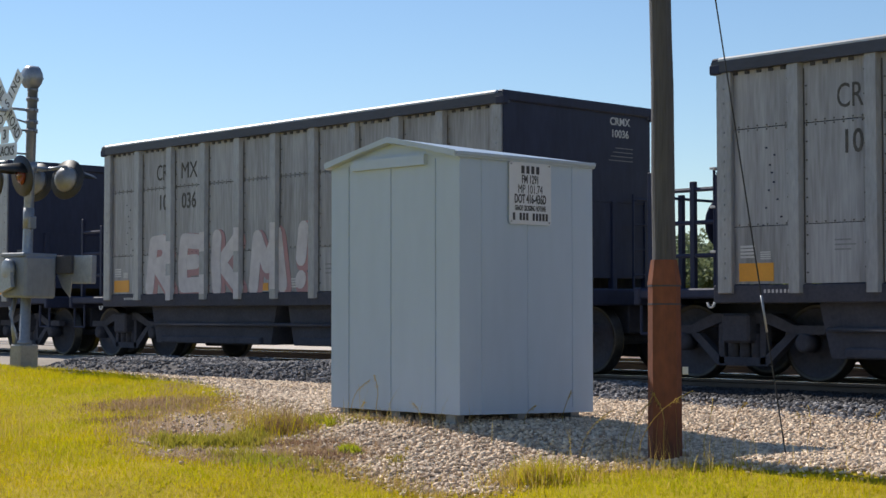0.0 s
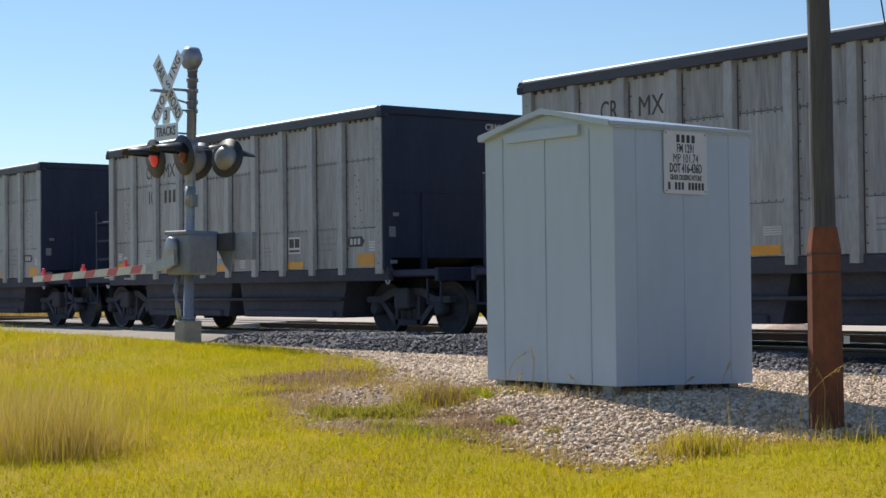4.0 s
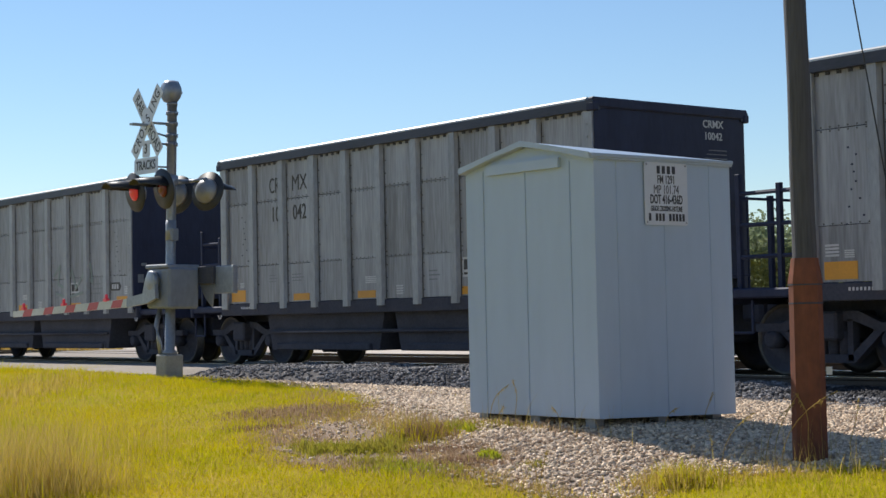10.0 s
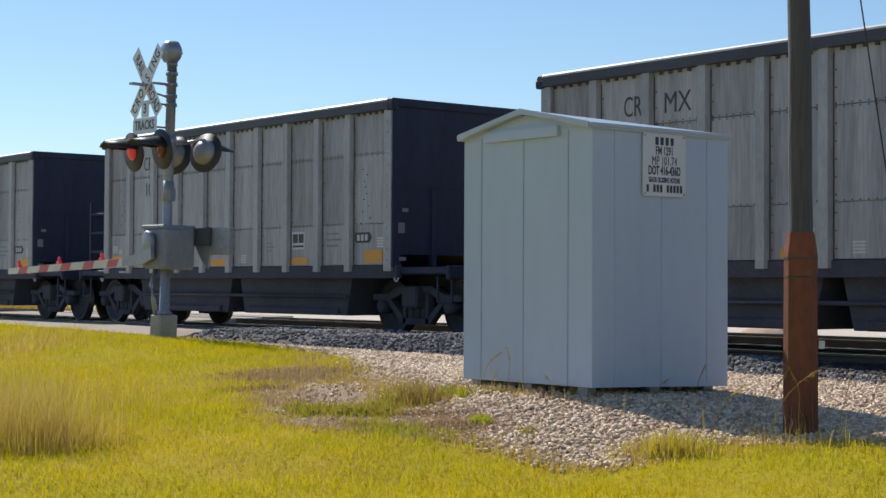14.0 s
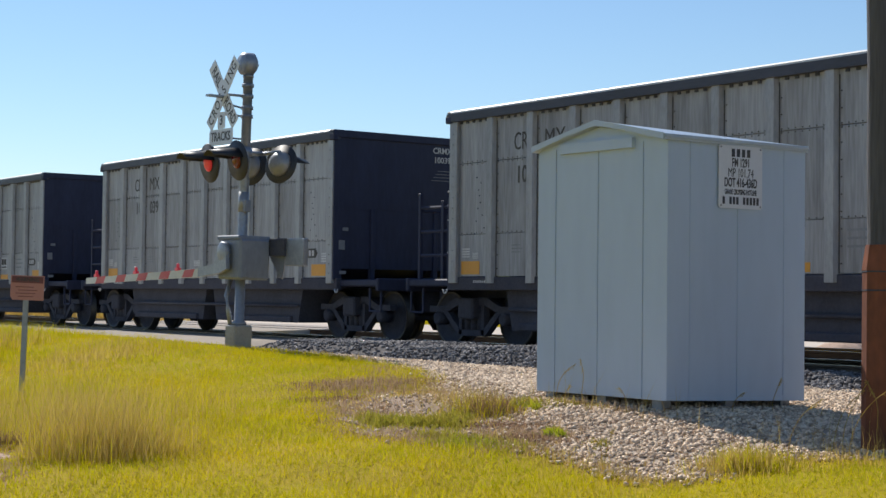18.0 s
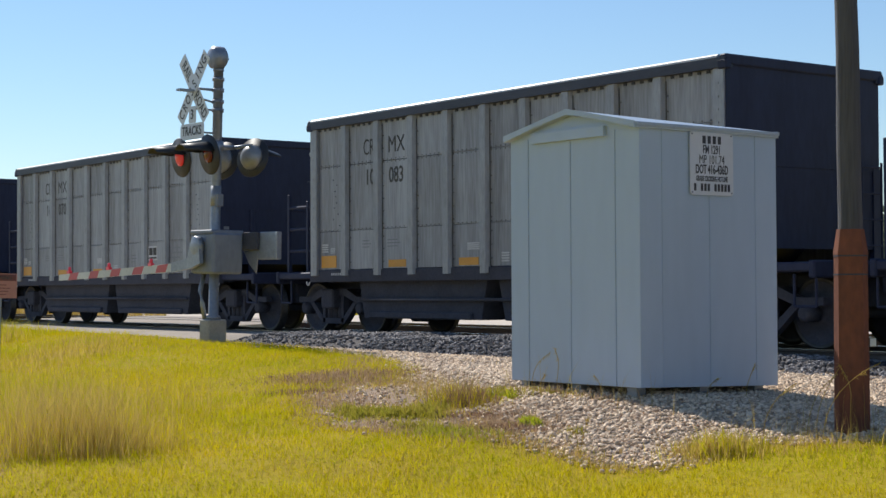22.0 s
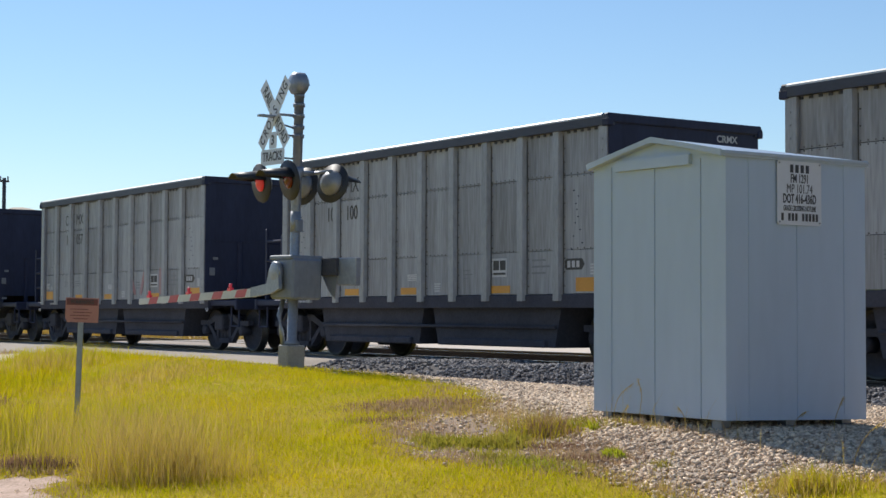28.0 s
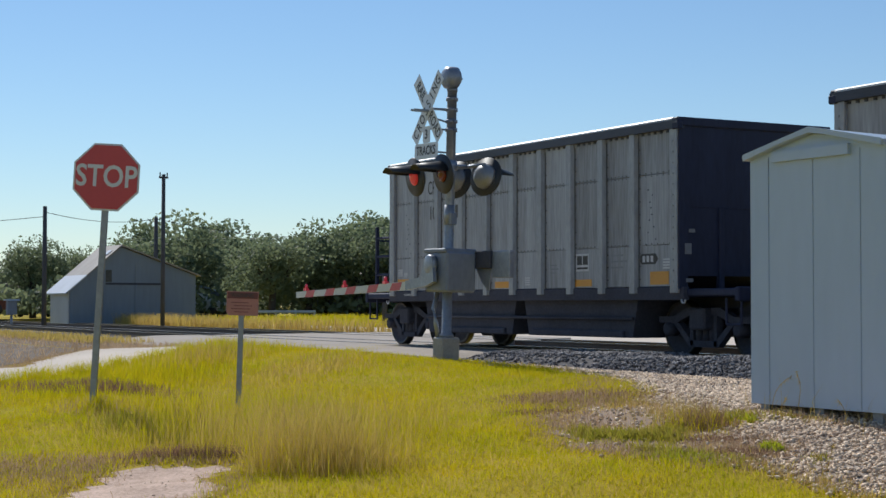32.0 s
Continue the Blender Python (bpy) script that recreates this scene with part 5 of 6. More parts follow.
# ---- the equipment shed ----
def shed():
    root = tagged(new("equipment_shed"), "pale grey sheet-metal railroad equipment shed on short legs", "shed")
    root.matrix_basis = pose(0.63, -5.57, -0.06, 0, 0, 0.4)
    w, d, h, sag = 1.74, 1.745, 2.25, 0.045  # the skirt hangs lower towards the track
    seams_x, seams_y = [-w, -1.48, -0.89, -0.30, 0], [0, 0.27, 0.86, 1.46, d]
    for x0, x1 in zip(seams_x, seams_x[1:]):
        for y in (0, d):
            bm = bmesh.new()
            box(bm, x0 + 0.001, x1 - 0.001, y - 0.015 if y else 0, y if y else 0.02, -sag if y else -0.014, h, 0.003)
            part("wall_panel", bm, SHED, root)
    for y0, y1 in zip(seams_y, seams_y[1:]):
        for x in (-w, 0):
            bm = bmesh.new()
            prism(bm, [(y0 + 0.001, -0.012 - sag * y0 / d), (y1 - 0.001, -0.012 - sag * y1 / d), (y1 - 0.001, h), (y0 + 0.001, h)], x if x else -0.02, x + 0.02 if x else 0.004, "x")
            part("wall_panel", bm, SHED, root)
    for x in seams_x[1:-1]:
        bm = bmesh.new()
        box(bm, x - 0.006, x - 0.001, -0.006, 0.0, 0.0, h - 0.01)
        part("seam_rib", bm, SHED, root)
    for y in seams_y[1:-1]:
        bm = bmesh.new()
        box(bm, 0.0, 0.010, y - 0.006, y - 0.001, 0.0, h - 0.01)
        part("seam_rib", bm, SHED, root)
    bm = bmesh.new()
    box(bm, -w + 0.03, -0.03, 0.03, d - 0.03, 0.02, 0.06)
    part("floor_pan", bm, SHED_TRIM, root)
    # a low gable whose ends face the road, with boxed eaves
    o, ridge, eave, mid = 0.06, h + 0.21, h + 0.03, -w / 2
    for s in (-1, 1):
        e = mid + s * (w / 2 + 0.03)
        bm = bmesh.new()  # the ridge falls towards the back
        front = [bm.verts.new(p) for p in ((mid, -o, ridge), (e, -o, eave), (e, -o, eave - 0.05), (mid, -o, ridge - 0.04))]
        back = [bm.verts.new(p) for p in ((mid, d + 0.01, eave + 0.045), (e, d + 0.01, eave), (e, d + 0.01, eave - 0.05), (mid, d + 0.01, eave + 0.005))]
        bm.faces.new(front)
        bm.faces.new(back[::-1])
        for i in range(4):
            bm.faces.new((front[i], back[i], back[(i + 1) % 4], front[(i + 1) % 4]))
        bmesh.ops.recalc_face_normals(bm, faces=bm.faces)
        part("roof_slope", bm, SHED_TRIM, root)
    for y0, y1, peak in ((-o - 0.012, -o, ridge), (d + 0.01, d + 0.022, eave + 0.045)):
        bm = bmesh.new()
        for s in (-1, 1):
            e = mid + s * (w / 2 + 0.02)
            prism(bm, [(mid, peak + 0.008), (e, eave + 0.008), (e, eave - 0.05), (mid + s * 0.35, peak - 0.105), (mid, peak - 0.045)], y0, y1)
        part("rake_trim", bm, SHED_TRIM, root)
    for y0, y1 in ((-o + 0.02, 0.0),):
        bm = bmesh.new()
        prism(bm, [(mid - 0.53, h - 0.06), (mid + 0.46, h - 0.06), (mid + 0.46, h + 0.032), (mid - 0.53, h + 0.032)], y0, y1)
        part("vent_board", bm, SHED, root)
    for y0, y1, peak in ((0.001, 0.018, ridge - 0.05), (d - 0.018, d - 0.001, eave - 0.005)):
        bm = bmesh.new()
        prism(bm, [(-w + 0.01, h - 0.02), (-0.01, h - 0.02), (-0.01, h + 0.002), (mid, peak), (-w + 0.01, h + 0.002)], y0, y1)
        part("gable_wall", bm, SHED, root)
    for s in (-1, 1):
        e = mid + s * (w / 2 + 0.03)
        bm = bmesh.new()
        box(bm, min(e + s * 0.004, e + s * 0.014), max(e + s * 0.004, e + s * 0.014), -o, d + 0.01, eave - 0.03, eave + 0.0, 0.002)
        part("eave_trim", bm, SHED_TRIM, root)
    for x, y in ((-w + 0.12, 0.12), (-0.18, 0.12), (-0.12, 0.85), (-w + 0.12, d - 0.12), (-0.14, d - 0.16), (-0.9, 0.12)):
        bm = bmesh.new()
        box(bm, x - 0.06, x + 0.06, y - 0.06, y + 0.06, -0.22, 0.02, 0.006)
        part("leg", bm, GALV, root)
    bm = bmesh.new()
    prism(bm, [(0.62, 1.67), (1.13, 1.67), (1.15, 1.69), (1.15, 2.213), (1.13, 2.233), (0.62, 2.233), (0.6, 2.213), (0.6, 1.69)], 0.017, 0.024, "x")
    board = part("sign_board", bm, SIGN, root, "white notice board with black lettering")
    cy = 0.875
    for words, z, size, sq, bold in (("FM 1291", 2.075, 0.108, 0.60, 0.002), ("MP 101.74", 1.985, 0.112, 0.68, 0.0), ("DOT 416-436D", 1.897, 0.112, 0.57, 0.003), ("GRADE CROSSING HOTLINE", 1.815, 0.066, 0.48, 0.0015)):
        lettering("lettering", words, size, INK, board, pose(0.0245, cy, z) @ RIGHT, squeeze=sq, bold=bold)
    bm = bmesh.new()
    for q in range(4):
        y = cy - 0.0975 + 0.065 * q
        box(bm, 0.0242, 0.0262, y - 0.02, y + 0.02, 2.13, 2.2, 0.0)
    tagged(part("company_mark", bm, INK, board), kind="stuff")
    bm = bmesh.new()
    for q in range(11):
        if q not in (1, 5):
            y = cy - 0.215 + 0.043 * q
            box(bm, 0.0242, 0.0262, y - 0.014, y + 0.014, 1.707, 1.773)
    tagged(part("phone_line", bm, INK, board), kind="stuff")
    for y, z in ((0.625, 2.21), (1.125, 2.21), (0.625, 1.695), (1.125, 1.695)):
        bm = bmesh.new()
        lathe(bm, [(0.008, 0.024), (0.008, 0.03)], "x", 8, (0, y, z))
        part("screw", bm, GALV, board)
    return root


shed()


# ---- the utility pole ----
def utility_pole(x, y, z):
    def flat_sides(mesh):
        for face in mesh.faces:
            face.smooth = False

    turned = pose(0, 0, 0, 0, 0, 38.7)  # one side of the sleeve is turned towards the sun
    root = tagged(new("utility_pole"), "dark creosoted wooden pole in a rusty steel sleeve", "utility pole")
    root.location = (x, y, z)
    bm = bmesh.new()
    r = random.Random(5)
    n = 30
    rings = []
    for i in range(n + 1):
        h = i / n * 9.5
        rad = 0.095 - 0.003 * h
        bend = min(1.0, max(0.0, h - 1.4))
        cx, cy = bend * (0.014 * math.sin(h * 1.1 + 1) + 0.012 * math.sin(h * 2.7)), bend * 0.012 * math.sin(h * 1.4)
        rings.append([bm.verts.new((cx + rad * (1 + r.uniform(-0.035, 0.035)) * math.cos(a * math.pi / 9), cy + rad * (1 + r.uniform(-0.035, 0.035)) * math.sin(a * math.pi / 9), h)) for a in range(18)])
    for p, q in zip(rings, rings[1:]):
        for i in range(18):
            bm.faces.new((p[i], p[(i + 1) % 18], q[(i + 1) % 18], q[i])).smooth = True
    bm.faces.new(rings[-1])
    part("shaft", bm, WOOD_POLE, root)
    bm = bmesh.new()
    lathe(bm, [(0.133, -0.3), (0.128, 0.6), (0.124, 1.30), (0.124, 1.315)], "z", 8)
    flat_sides(bm)
    part("sleeve", bm, RUSTY, root, "rusty eight-sided steel sleeve round the pole's foot", turned)
    bm = bmesh.new()
    lathe(bm, [(0.128, 1.305), (0.130, 1.31), (0.101, 1.50), (0.098, 1.50)], "z", 8)
    flat_sides(bm)
    part("collar", bm, RUSTY, root, "tapered rusty collar", turned)
    for h in (1.16, 1.3):
        bm = bmesh.new()
        lathe(bm, [(0.12, h - 0.006), (0.1285, h - 0.006), (0.1285, h + 0.006), (0.12, h + 0.006)], "z", 8)
        flat_sides(bm)
        part("band", bm, HAZED_GRIME, root, "", turned)
    bm = bmesh.new()
    box(bm, -0.022, 0.022, -0.003, 0.003, 0.62, 0.68, 0.001)
    part("tag", bm, SIGN, root, "small white tag on the sleeve", pose(0.125, 0.095, 0.0, 0, 0, 38))
    return root


POLE = (2.86, -5.52, -0.28)
utility_pole(*POLE)
for r, lift in ((0.155, 0.0), (0.125, 0.06)):
    bm = bmesh.new()
    ring = [(2.717 + 0.62 * r * math.cos(a * math.pi / 10), -5.645 + 0.79 * r * math.cos(a * math.pi / 10), 3.44 + lift + r * math.sin(a * math.pi / 10)) for a in range(20)]
    bent_tube(bm, ring + ring[:1], 0.006)
    tagged(part("wire_coil", bm, CABLE), "coil of spare wire tied to the side of the pole", "wire", "coils on the pole")


def wire(name, a, b, sag, radius, label, mat=CABLE, n=16):
    """A hanging wire, as short straight pieces joined."""
    bm = bmesh.new()
    a, b = Vector(a), Vector(b)
    pts = [a.lerp(b, i / n) - Vector((0, 0, 4 * sag * (i / n) * (1 - i / n))) for i in range(n + 1)]
    for p, q in zip(pts, pts[1:]):
        tube(bm, p, q, radius, sides=6, cap=False)
    return tagged(part(name, bm, mat), label, "wire")


# ---- the crossing signal ----
MAST = (-10.36, -3.68)


def lamp_unit(root, x, y, z, facing, lens):
    """A crossing lamp: round backing disc, housing, hood and lens, facing -y or +y."""
    bm = bmesh.new()
    lathe(bm, [(0.0, -0.012), (0.29, -0.012), (0.295, 0.0), (0.29, 0.012), (0.0, 0.012)], "y", 32)
    unit = part("lamp_unit", bm, LAMP_BLACK, root, "black flashing-light unit", pose(x, y, z, 0, 0, 0 if facing < 0 else 200) @ pose(0, 0, 0, 9, 0, 0))
    bm = bmesh.new()
    lathe(bm, [(0.19, 0.012), (0.19, 0.04), (0.16, 0.1), (0.09, 0.14), (0.03, 0.15)], "y", 24)
    part("housing", bm, LAMP_BACK, unit)
    bm = bmesh.new()
    lathe(bm, [(0.125, -0.02), (0.125, -0.03), (0.095, -0.05), (0.045, -0.06), (0.01, -0.063)], "y", 24)
    part("lens", bm, lens, unit)
    bm = bmesh.new()
    n = 18
    ring = []
    for i in range(n + 1):
        a = math.radians(12 + 156 * i / n)
        deep = 0.06 + 0.40 * min(1.0, max(0.0, math.sin(a) - 0.2) * 2.4)
        ring.append([bm.verts.new((0.20 * math.cos(a), yy, 0.19 * math.sin(a))) for yy in (-0.01, -deep)] + [bm.verts.new((0.192 * math.cos(a), yy, 0.182 * math.sin(a))) for yy in (-deep, -0.01)])
    for p, q in zip(ring, ring[1:]):
        for j in range(4):
            bm.faces.new((p[j], q[j], q[(j + 1) % 4], p[(j + 1) % 4])).smooth = j % 2 == 0
    part("hood", bm, LAMP_BLACK, unit)
    return unit


def crossing_signal():
    root = tagged(new("crossing_signal"), "grey railroad crossing mast with crossbuck, flashing lights and lowered gate", "crossing signal")
    root.matrix_basis = pose(MAST[0] - 0.038, MAST[1] - 0.05, 0.028, -1.05, 0.84, 0)
    bm = bmesh.new()
    box(bm, -0.15, 0.15, -0.15, 0.15, -0.3, 0.33, 0.02)
    part("foundation", bm, CONCRETE, root, "square concrete foundation")
    bm = bmesh.new()
    lathe(bm, [(0.11, 0.33), (0.11, 0.37), (0.075, 0.4), (0.072, 2.3), (0.072, 4.0), (0.08, 4.0), (0.08, 4.04)], "z", 20)
    part("mast", bm, GALV, root)
    bm = bmesh.new()
    lathe(bm, [(0.02, -0.15), (0.12, -0.14), (0.165, -0.1), (0.17, -0.02), (0.17, 0.05), (0.11, 0.1), (0.05, 0.12), (0.02, 0.16)], "y", 28, (0, 0, 4.2))
    lathe(bm, [(0.06, 4.03), (0.05, 4.07)], "z", 14)
    bell = part("bell", bm, GALV, root, "round grey warning bell")
    # crossbucks: two blades each, one face to each approach
    for s, y in ((-1, -0.39),):
        for k, (ang, words) in enumerate(((-50, "RAIL ROAD"), (50, "CROSSING"))):
            bm = bmesh.new()
            box(bm, -0.61, 0.61, -0.004, 0.004, -0.115, 0.115, 0.002)
            blade = part("crossbuck_blade", bm, SIGN, root, "white crossbuck blade with black letters", pose(-0.02, y + s * 0.011 * k, 3.72) @ pose(0, 0, 0, 0, 0, 0 if s < 0 else 180) @ pose(0, 0, 0, 0, -ang, 0))
            if s < 0:
                if " " in words:
                    for side, w in zip((-1, 1), words.split()):
                        lettering("letters", w, 0.215, INK, blade, pose(side * 0.35, -0.006, 0.0) @ FRONT, squeeze=0.78, bold=0.002)
                else:
                    for n, w in enumerate(words):
                        lettering("letter", w, 0.215, INK, blade, pose(-0.5 + 0.143 * n, -0.006, 0.0) @ FRONT, squeeze=0.8, bold=0.002)
        bm = bmesh.new()
        tube(bm, (0, 0, 3.72), (-0.02, y, 3.72), 0.02, sides=8)
        tube(bm, (0, 0, 3.52), (-0.02, y, 3.60), 0.015, sides=8)
        tube(bm, (0, 0, 3.42), (-0.02, y, 3.42), 0.015, sides=8)
        part("sign_bracket", bm, GALV, root)
    for z in (3.42, 3.55, 3.72, 3.88):
        bm = bmesh.new()
        lathe(bm, [(0.072, z - 0.025), (0.09, z - 0.025), (0.09, z + 0.025), (0.072, z + 0.025)], "z", 16)
        box(bm, -0.13, 0.13, -0.02, 0.02, z - 0.015, z + 0.015)
        part("clamp", bm, GALV, root)
    bm = bmesh.new()
    prism(bm, [(-0.11, 3.205), (0.07, 3.205), (0.09, 3.225), (0.09, 3.43), (0.07, 3.45), (-0.11, 3.45), (-0.13, 3.43), (-0.13, 3.225)], -0.41, -0.402)
    p = part("count_plate", bm, SIGN, root, "white plate with the number of tracks")
    lettering("letters", "3", 0.2, INK, p, pose(-0.02, -0.413, 3.325) @ FRONT, bold=0.004)
    bm = bmesh.new()
    prism(bm, [(-0.35, 2.965), (0.31, 2.965), (0.34, 2.995), (0.34, 3.17), (0.31, 3.20), (-0.35, 3.20), (-0.38, 3.17), (-0.38, 2.995)], -0.41, -0.402)
    p = part("tracks_plate", bm, SIGN, root, "white plate lettered with tracks")
    lettering("letters", "TRACKS", 0.19, INK, p, pose(-0.02, -0.413, 3.085) @ FRONT, squeeze=0.85, bold=0.003)
    bm = bmesh.new()
    tube(bm, (0, 0, 3.08), (-0.02, -0.4, 3.08), 0.014, sides=8)
    part("sign_bracket", bm, GALV, root)
    bm = bmesh.new()
    box(bm, -0.06, 0.06, -0.66, -0.42, 3.66, 3.69)
    part("sign_bracket", bm, GALV, root)
    # lamp arms
    z = 2.72
    bm = bmesh.new()
    for y in (-0.3, 0.3):
        tube(bm, (-0.5, y, z + 0.17), (0.5, y, z + 0.17), 0.028, sides=10)
        tube(bm, (0, 0, z + 0.17), (0, y, z + 0.17), 0.028, sides=10)
    lathe(bm, [(0.072, z + 0.1), (0.1, z + 0.1), (0.1, z + 0.24), (0.072, z + 0.24)], "z", 16)
    part("lamp_arm", bm, GALV, root)
    for x, lens in ((-0.44, LENS_LIT), (0.44, LENS_OFF)):
        lamp_unit(root, x, -0.36, z, -1, lens)
        lamp_unit(root, x, 0.36, z, 1, LENS_OFF)
    # gate mechanism on the mast, arm across the road, counterweights
    bm = bmesh.new()
    box(bm, -0.32, 0.36, -0.22, 0.28, 1.0, 1.6, 0.03)
    box(bm, -0.34, 0.33, -0.24, 0.3, 1.585, 1.645, 0.015)
    part("gate_machine", bm, BOX_GREY, root, "grey cast gate mechanism case")
    bm = bmesh.new()
    lathe(bm, [(0.072, 2.0), (0.078, 2.0), (0.078, 2.3), (0.072, 2.3)], "z", 16)
    part("mast_fitting", bm, GALV, root)
    bm = bmesh.new()
    box(bm, 0.07, 0.15, -0.05, 0.05, 2.0, 2.18, 0.01)
    part("junction_box", bm, BOX_GREY, root, "small grey junction box")
    bm = bmesh.new()
    pts = [(-0.12, -0.1, 1.0), (-0.16, -0.14, 0.75), (-0.12, -0.12, 0.55), (-0.08, -0.1, 0.33)]
    bent_tube(bm, pts, 0.036, 10)
    part("conduit", bm, GALV, root)
    bm = bmesh.new()
    lathe(bm, [(0.02, -0.335), (0.13, -0.33), (0.15, -0.32), (0.15, -0.26), (0.1, -0.22)], "y", 24, (-0.02, 0, 1.4))
    prism(bm, [(-0.16, 1.45), (0.1, 1.5), (0.16, 1.15), (-0.1, 1.08), (-0.74, 1.02), (-0.74, 1.16), (-0.24, 1.22)], -0.33, -0.27)
    part("arm_bracket", bm, GALV, root, "galvanised gate arm bracket")
    bm = bmesh.new()
    prism(bm, [(0.0, 1.6), (0.4, 1.15), (0.6, 1.02), (0.66, 1.36), (0.95, 1.5), (0.95, 1.6)], 0.36, 0.375)
    part("counterweight_arm", bm, GALV, root)
    # The recess's shade is put into this box's dark colour.
    bm = bmesh.new()
    box(bm, 0.3, 0.74, 0.28, 0.36, 1.36, 1.62, 0.01)
    part("counterweight", bm, HAZED_GRIME, root, "inner counterweight, dark to stand for a shaded recess")
    bm = bmesh.new()
    box(bm, 0.70, 1.22, 0.33, 0.42, 1.22, 1.62, 0.012)
    part("counterweight", bm, GALV, root)
    # arm: tapered white board with slanted red stripes, running along -x over the road
    tip = 4.3
    def arm_z(u):
        return 1.09 - 0.042 * u
    bm = bmesh.new()
    prism(bm, [(-0.6, arm_z(0) + 0.065), (-0.6, arm_z(0) - 0.065), (-0.6 - tip, arm_z(tip) - 0.05), (-0.6 - tip, arm_z(tip) + 0.05)], -0.325, -0.295)
    arm = part("gate_arm", bm, GATE_WHITE, root, "white gate arm with slanted red stripes")
    u = 0.25
    while u < tip - 0.4:
        bm = bmesh.new()
        a, b = arm_z(u), arm_z(u + 0.4)
        prism(bm, [(-0.6 - u, a + 0.062), (-0.68 - u, a - 0.062), (-1.02 - u, b - 0.058), (-0.94 - u, b + 0.058)], -0.3275, -0.3255)
        part("stripe", bm, RED, arm)
        u += 0.81
    for u in (0.85, 2.35, 3.9):
        bm = bmesh.new()
        box(bm, -0.65 - u, -0.55 - u, -0.34, -0.28, arm_z(u) + 0.055, arm_z(u) + 0.1)
        lathe(bm, [(0.026, 0.0), (0.026, 0.065), (0.014, 0.08)], "z", 12, (-0.6 - u, -0.31, arm_z(u) + 0.09))
        part("gate_lamp", bm, GATE_LAMP, arm, "small glowing red lamp")
    return root


crossing_signal()


# ---- road signs ----
def stop_sign():
    root = tagged(new("stop_sign"), "red octagonal stop sign on a leaning metal post", "stop sign")
    root.matrix_basis = pose(-7.176, -10.03, -0.275) @ pose(0, 0, 0, 0, 0, 57)
    r = 0.38 / math.cos(math.pi / 8)
    oct_ = [(r * math.cos(math.pi / 8 + i * math.pi / 4), 2.55 + r * math.sin(math.pi / 8 + i * math.pi / 4)) for i in range(8)]
    lean = pose(0, 0, 0, 0, 3.3, 0)
    bm = bmesh.new()
    prism(bm, [(-0.035, -0.3), (0.035, -0.3), (0.035, 2.85), (-0.035, 2.85)], 0.02, 0.06)
    part("post", bm, GALV, root, m=lean)
    bm = bmesh.new()
    prism(bm, oct_, 0.003, 0.012)
    face = part("sign_plate", bm, SIGN, root, "white-edged octagonal plate", lean)
    bm = bmesh.new()
    prism(bm, [(x * 0.945, 2.55 + (z - 2.55) * 0.945) for x, z in oct_], -0.002, 0.002)
    part("red_field", bm, RED, face)
    lettering("letters", "STOP", 0.345, SIGN, face, pose(0, -0.004, 2.55) @ FRONT, squeeze=0.86, bold=0.006)
    return root


stop_sign()


def warning_sign():
    root = tagged(new("warning_sign"), "small faded red and white warning sign on a metal post", "sign")
    root.matrix_basis = pose(-5.985, -8.745, -0.38) @ pose(0, 0, 0, 0, 0, 58)
    lean = pose(0, 0, 0, 0, 1.6, 0)
    bm = bmesh.new()
    prism(bm, [(-0.028, -0.3), (0.028, -0.3), (0.028, 1.3), (-0.028, 1.3)], 0.006, 0.036)
    part("post", bm, GALV, root, m=lean)
    bm = bmesh.new()
    prism(bm, [(-0.165, 1.135), (-0.14, 1.095), (0.19, 1.095), (0.19, 1.36), (-0.165, 1.36)], -0.004, 0.004)
    plate = part("sign_plate", bm, FADED_RED, root, "sun-faded red plate", lean)
    bm = bmesh.new()
    box(bm, -0.155, 0.18, -0.008, -0.004, 1.28, 1.35)
    part("red_band", bm, DARK_BAND, plate, "dull dark red band")
    lettering("letters", "WARNING", 0.06, STENCIL, plate, pose(0.012, -0.0095, 1.314) @ FRONT, squeeze=0.86, bold=0.001)
    bm = bmesh.new()
    for k in range(4):
        box(bm, -0.08 - 0.03 * (k % 2), 0.08 + 0.02 * (k % 3), -0.0065, -0.0045, 1.13 + 0.034 * k, 1.138 + 0.034 * k)
    tagged(part("small_print", bm, DARK_BAND, plate), kind="stuff")
    return root


warning_sign()


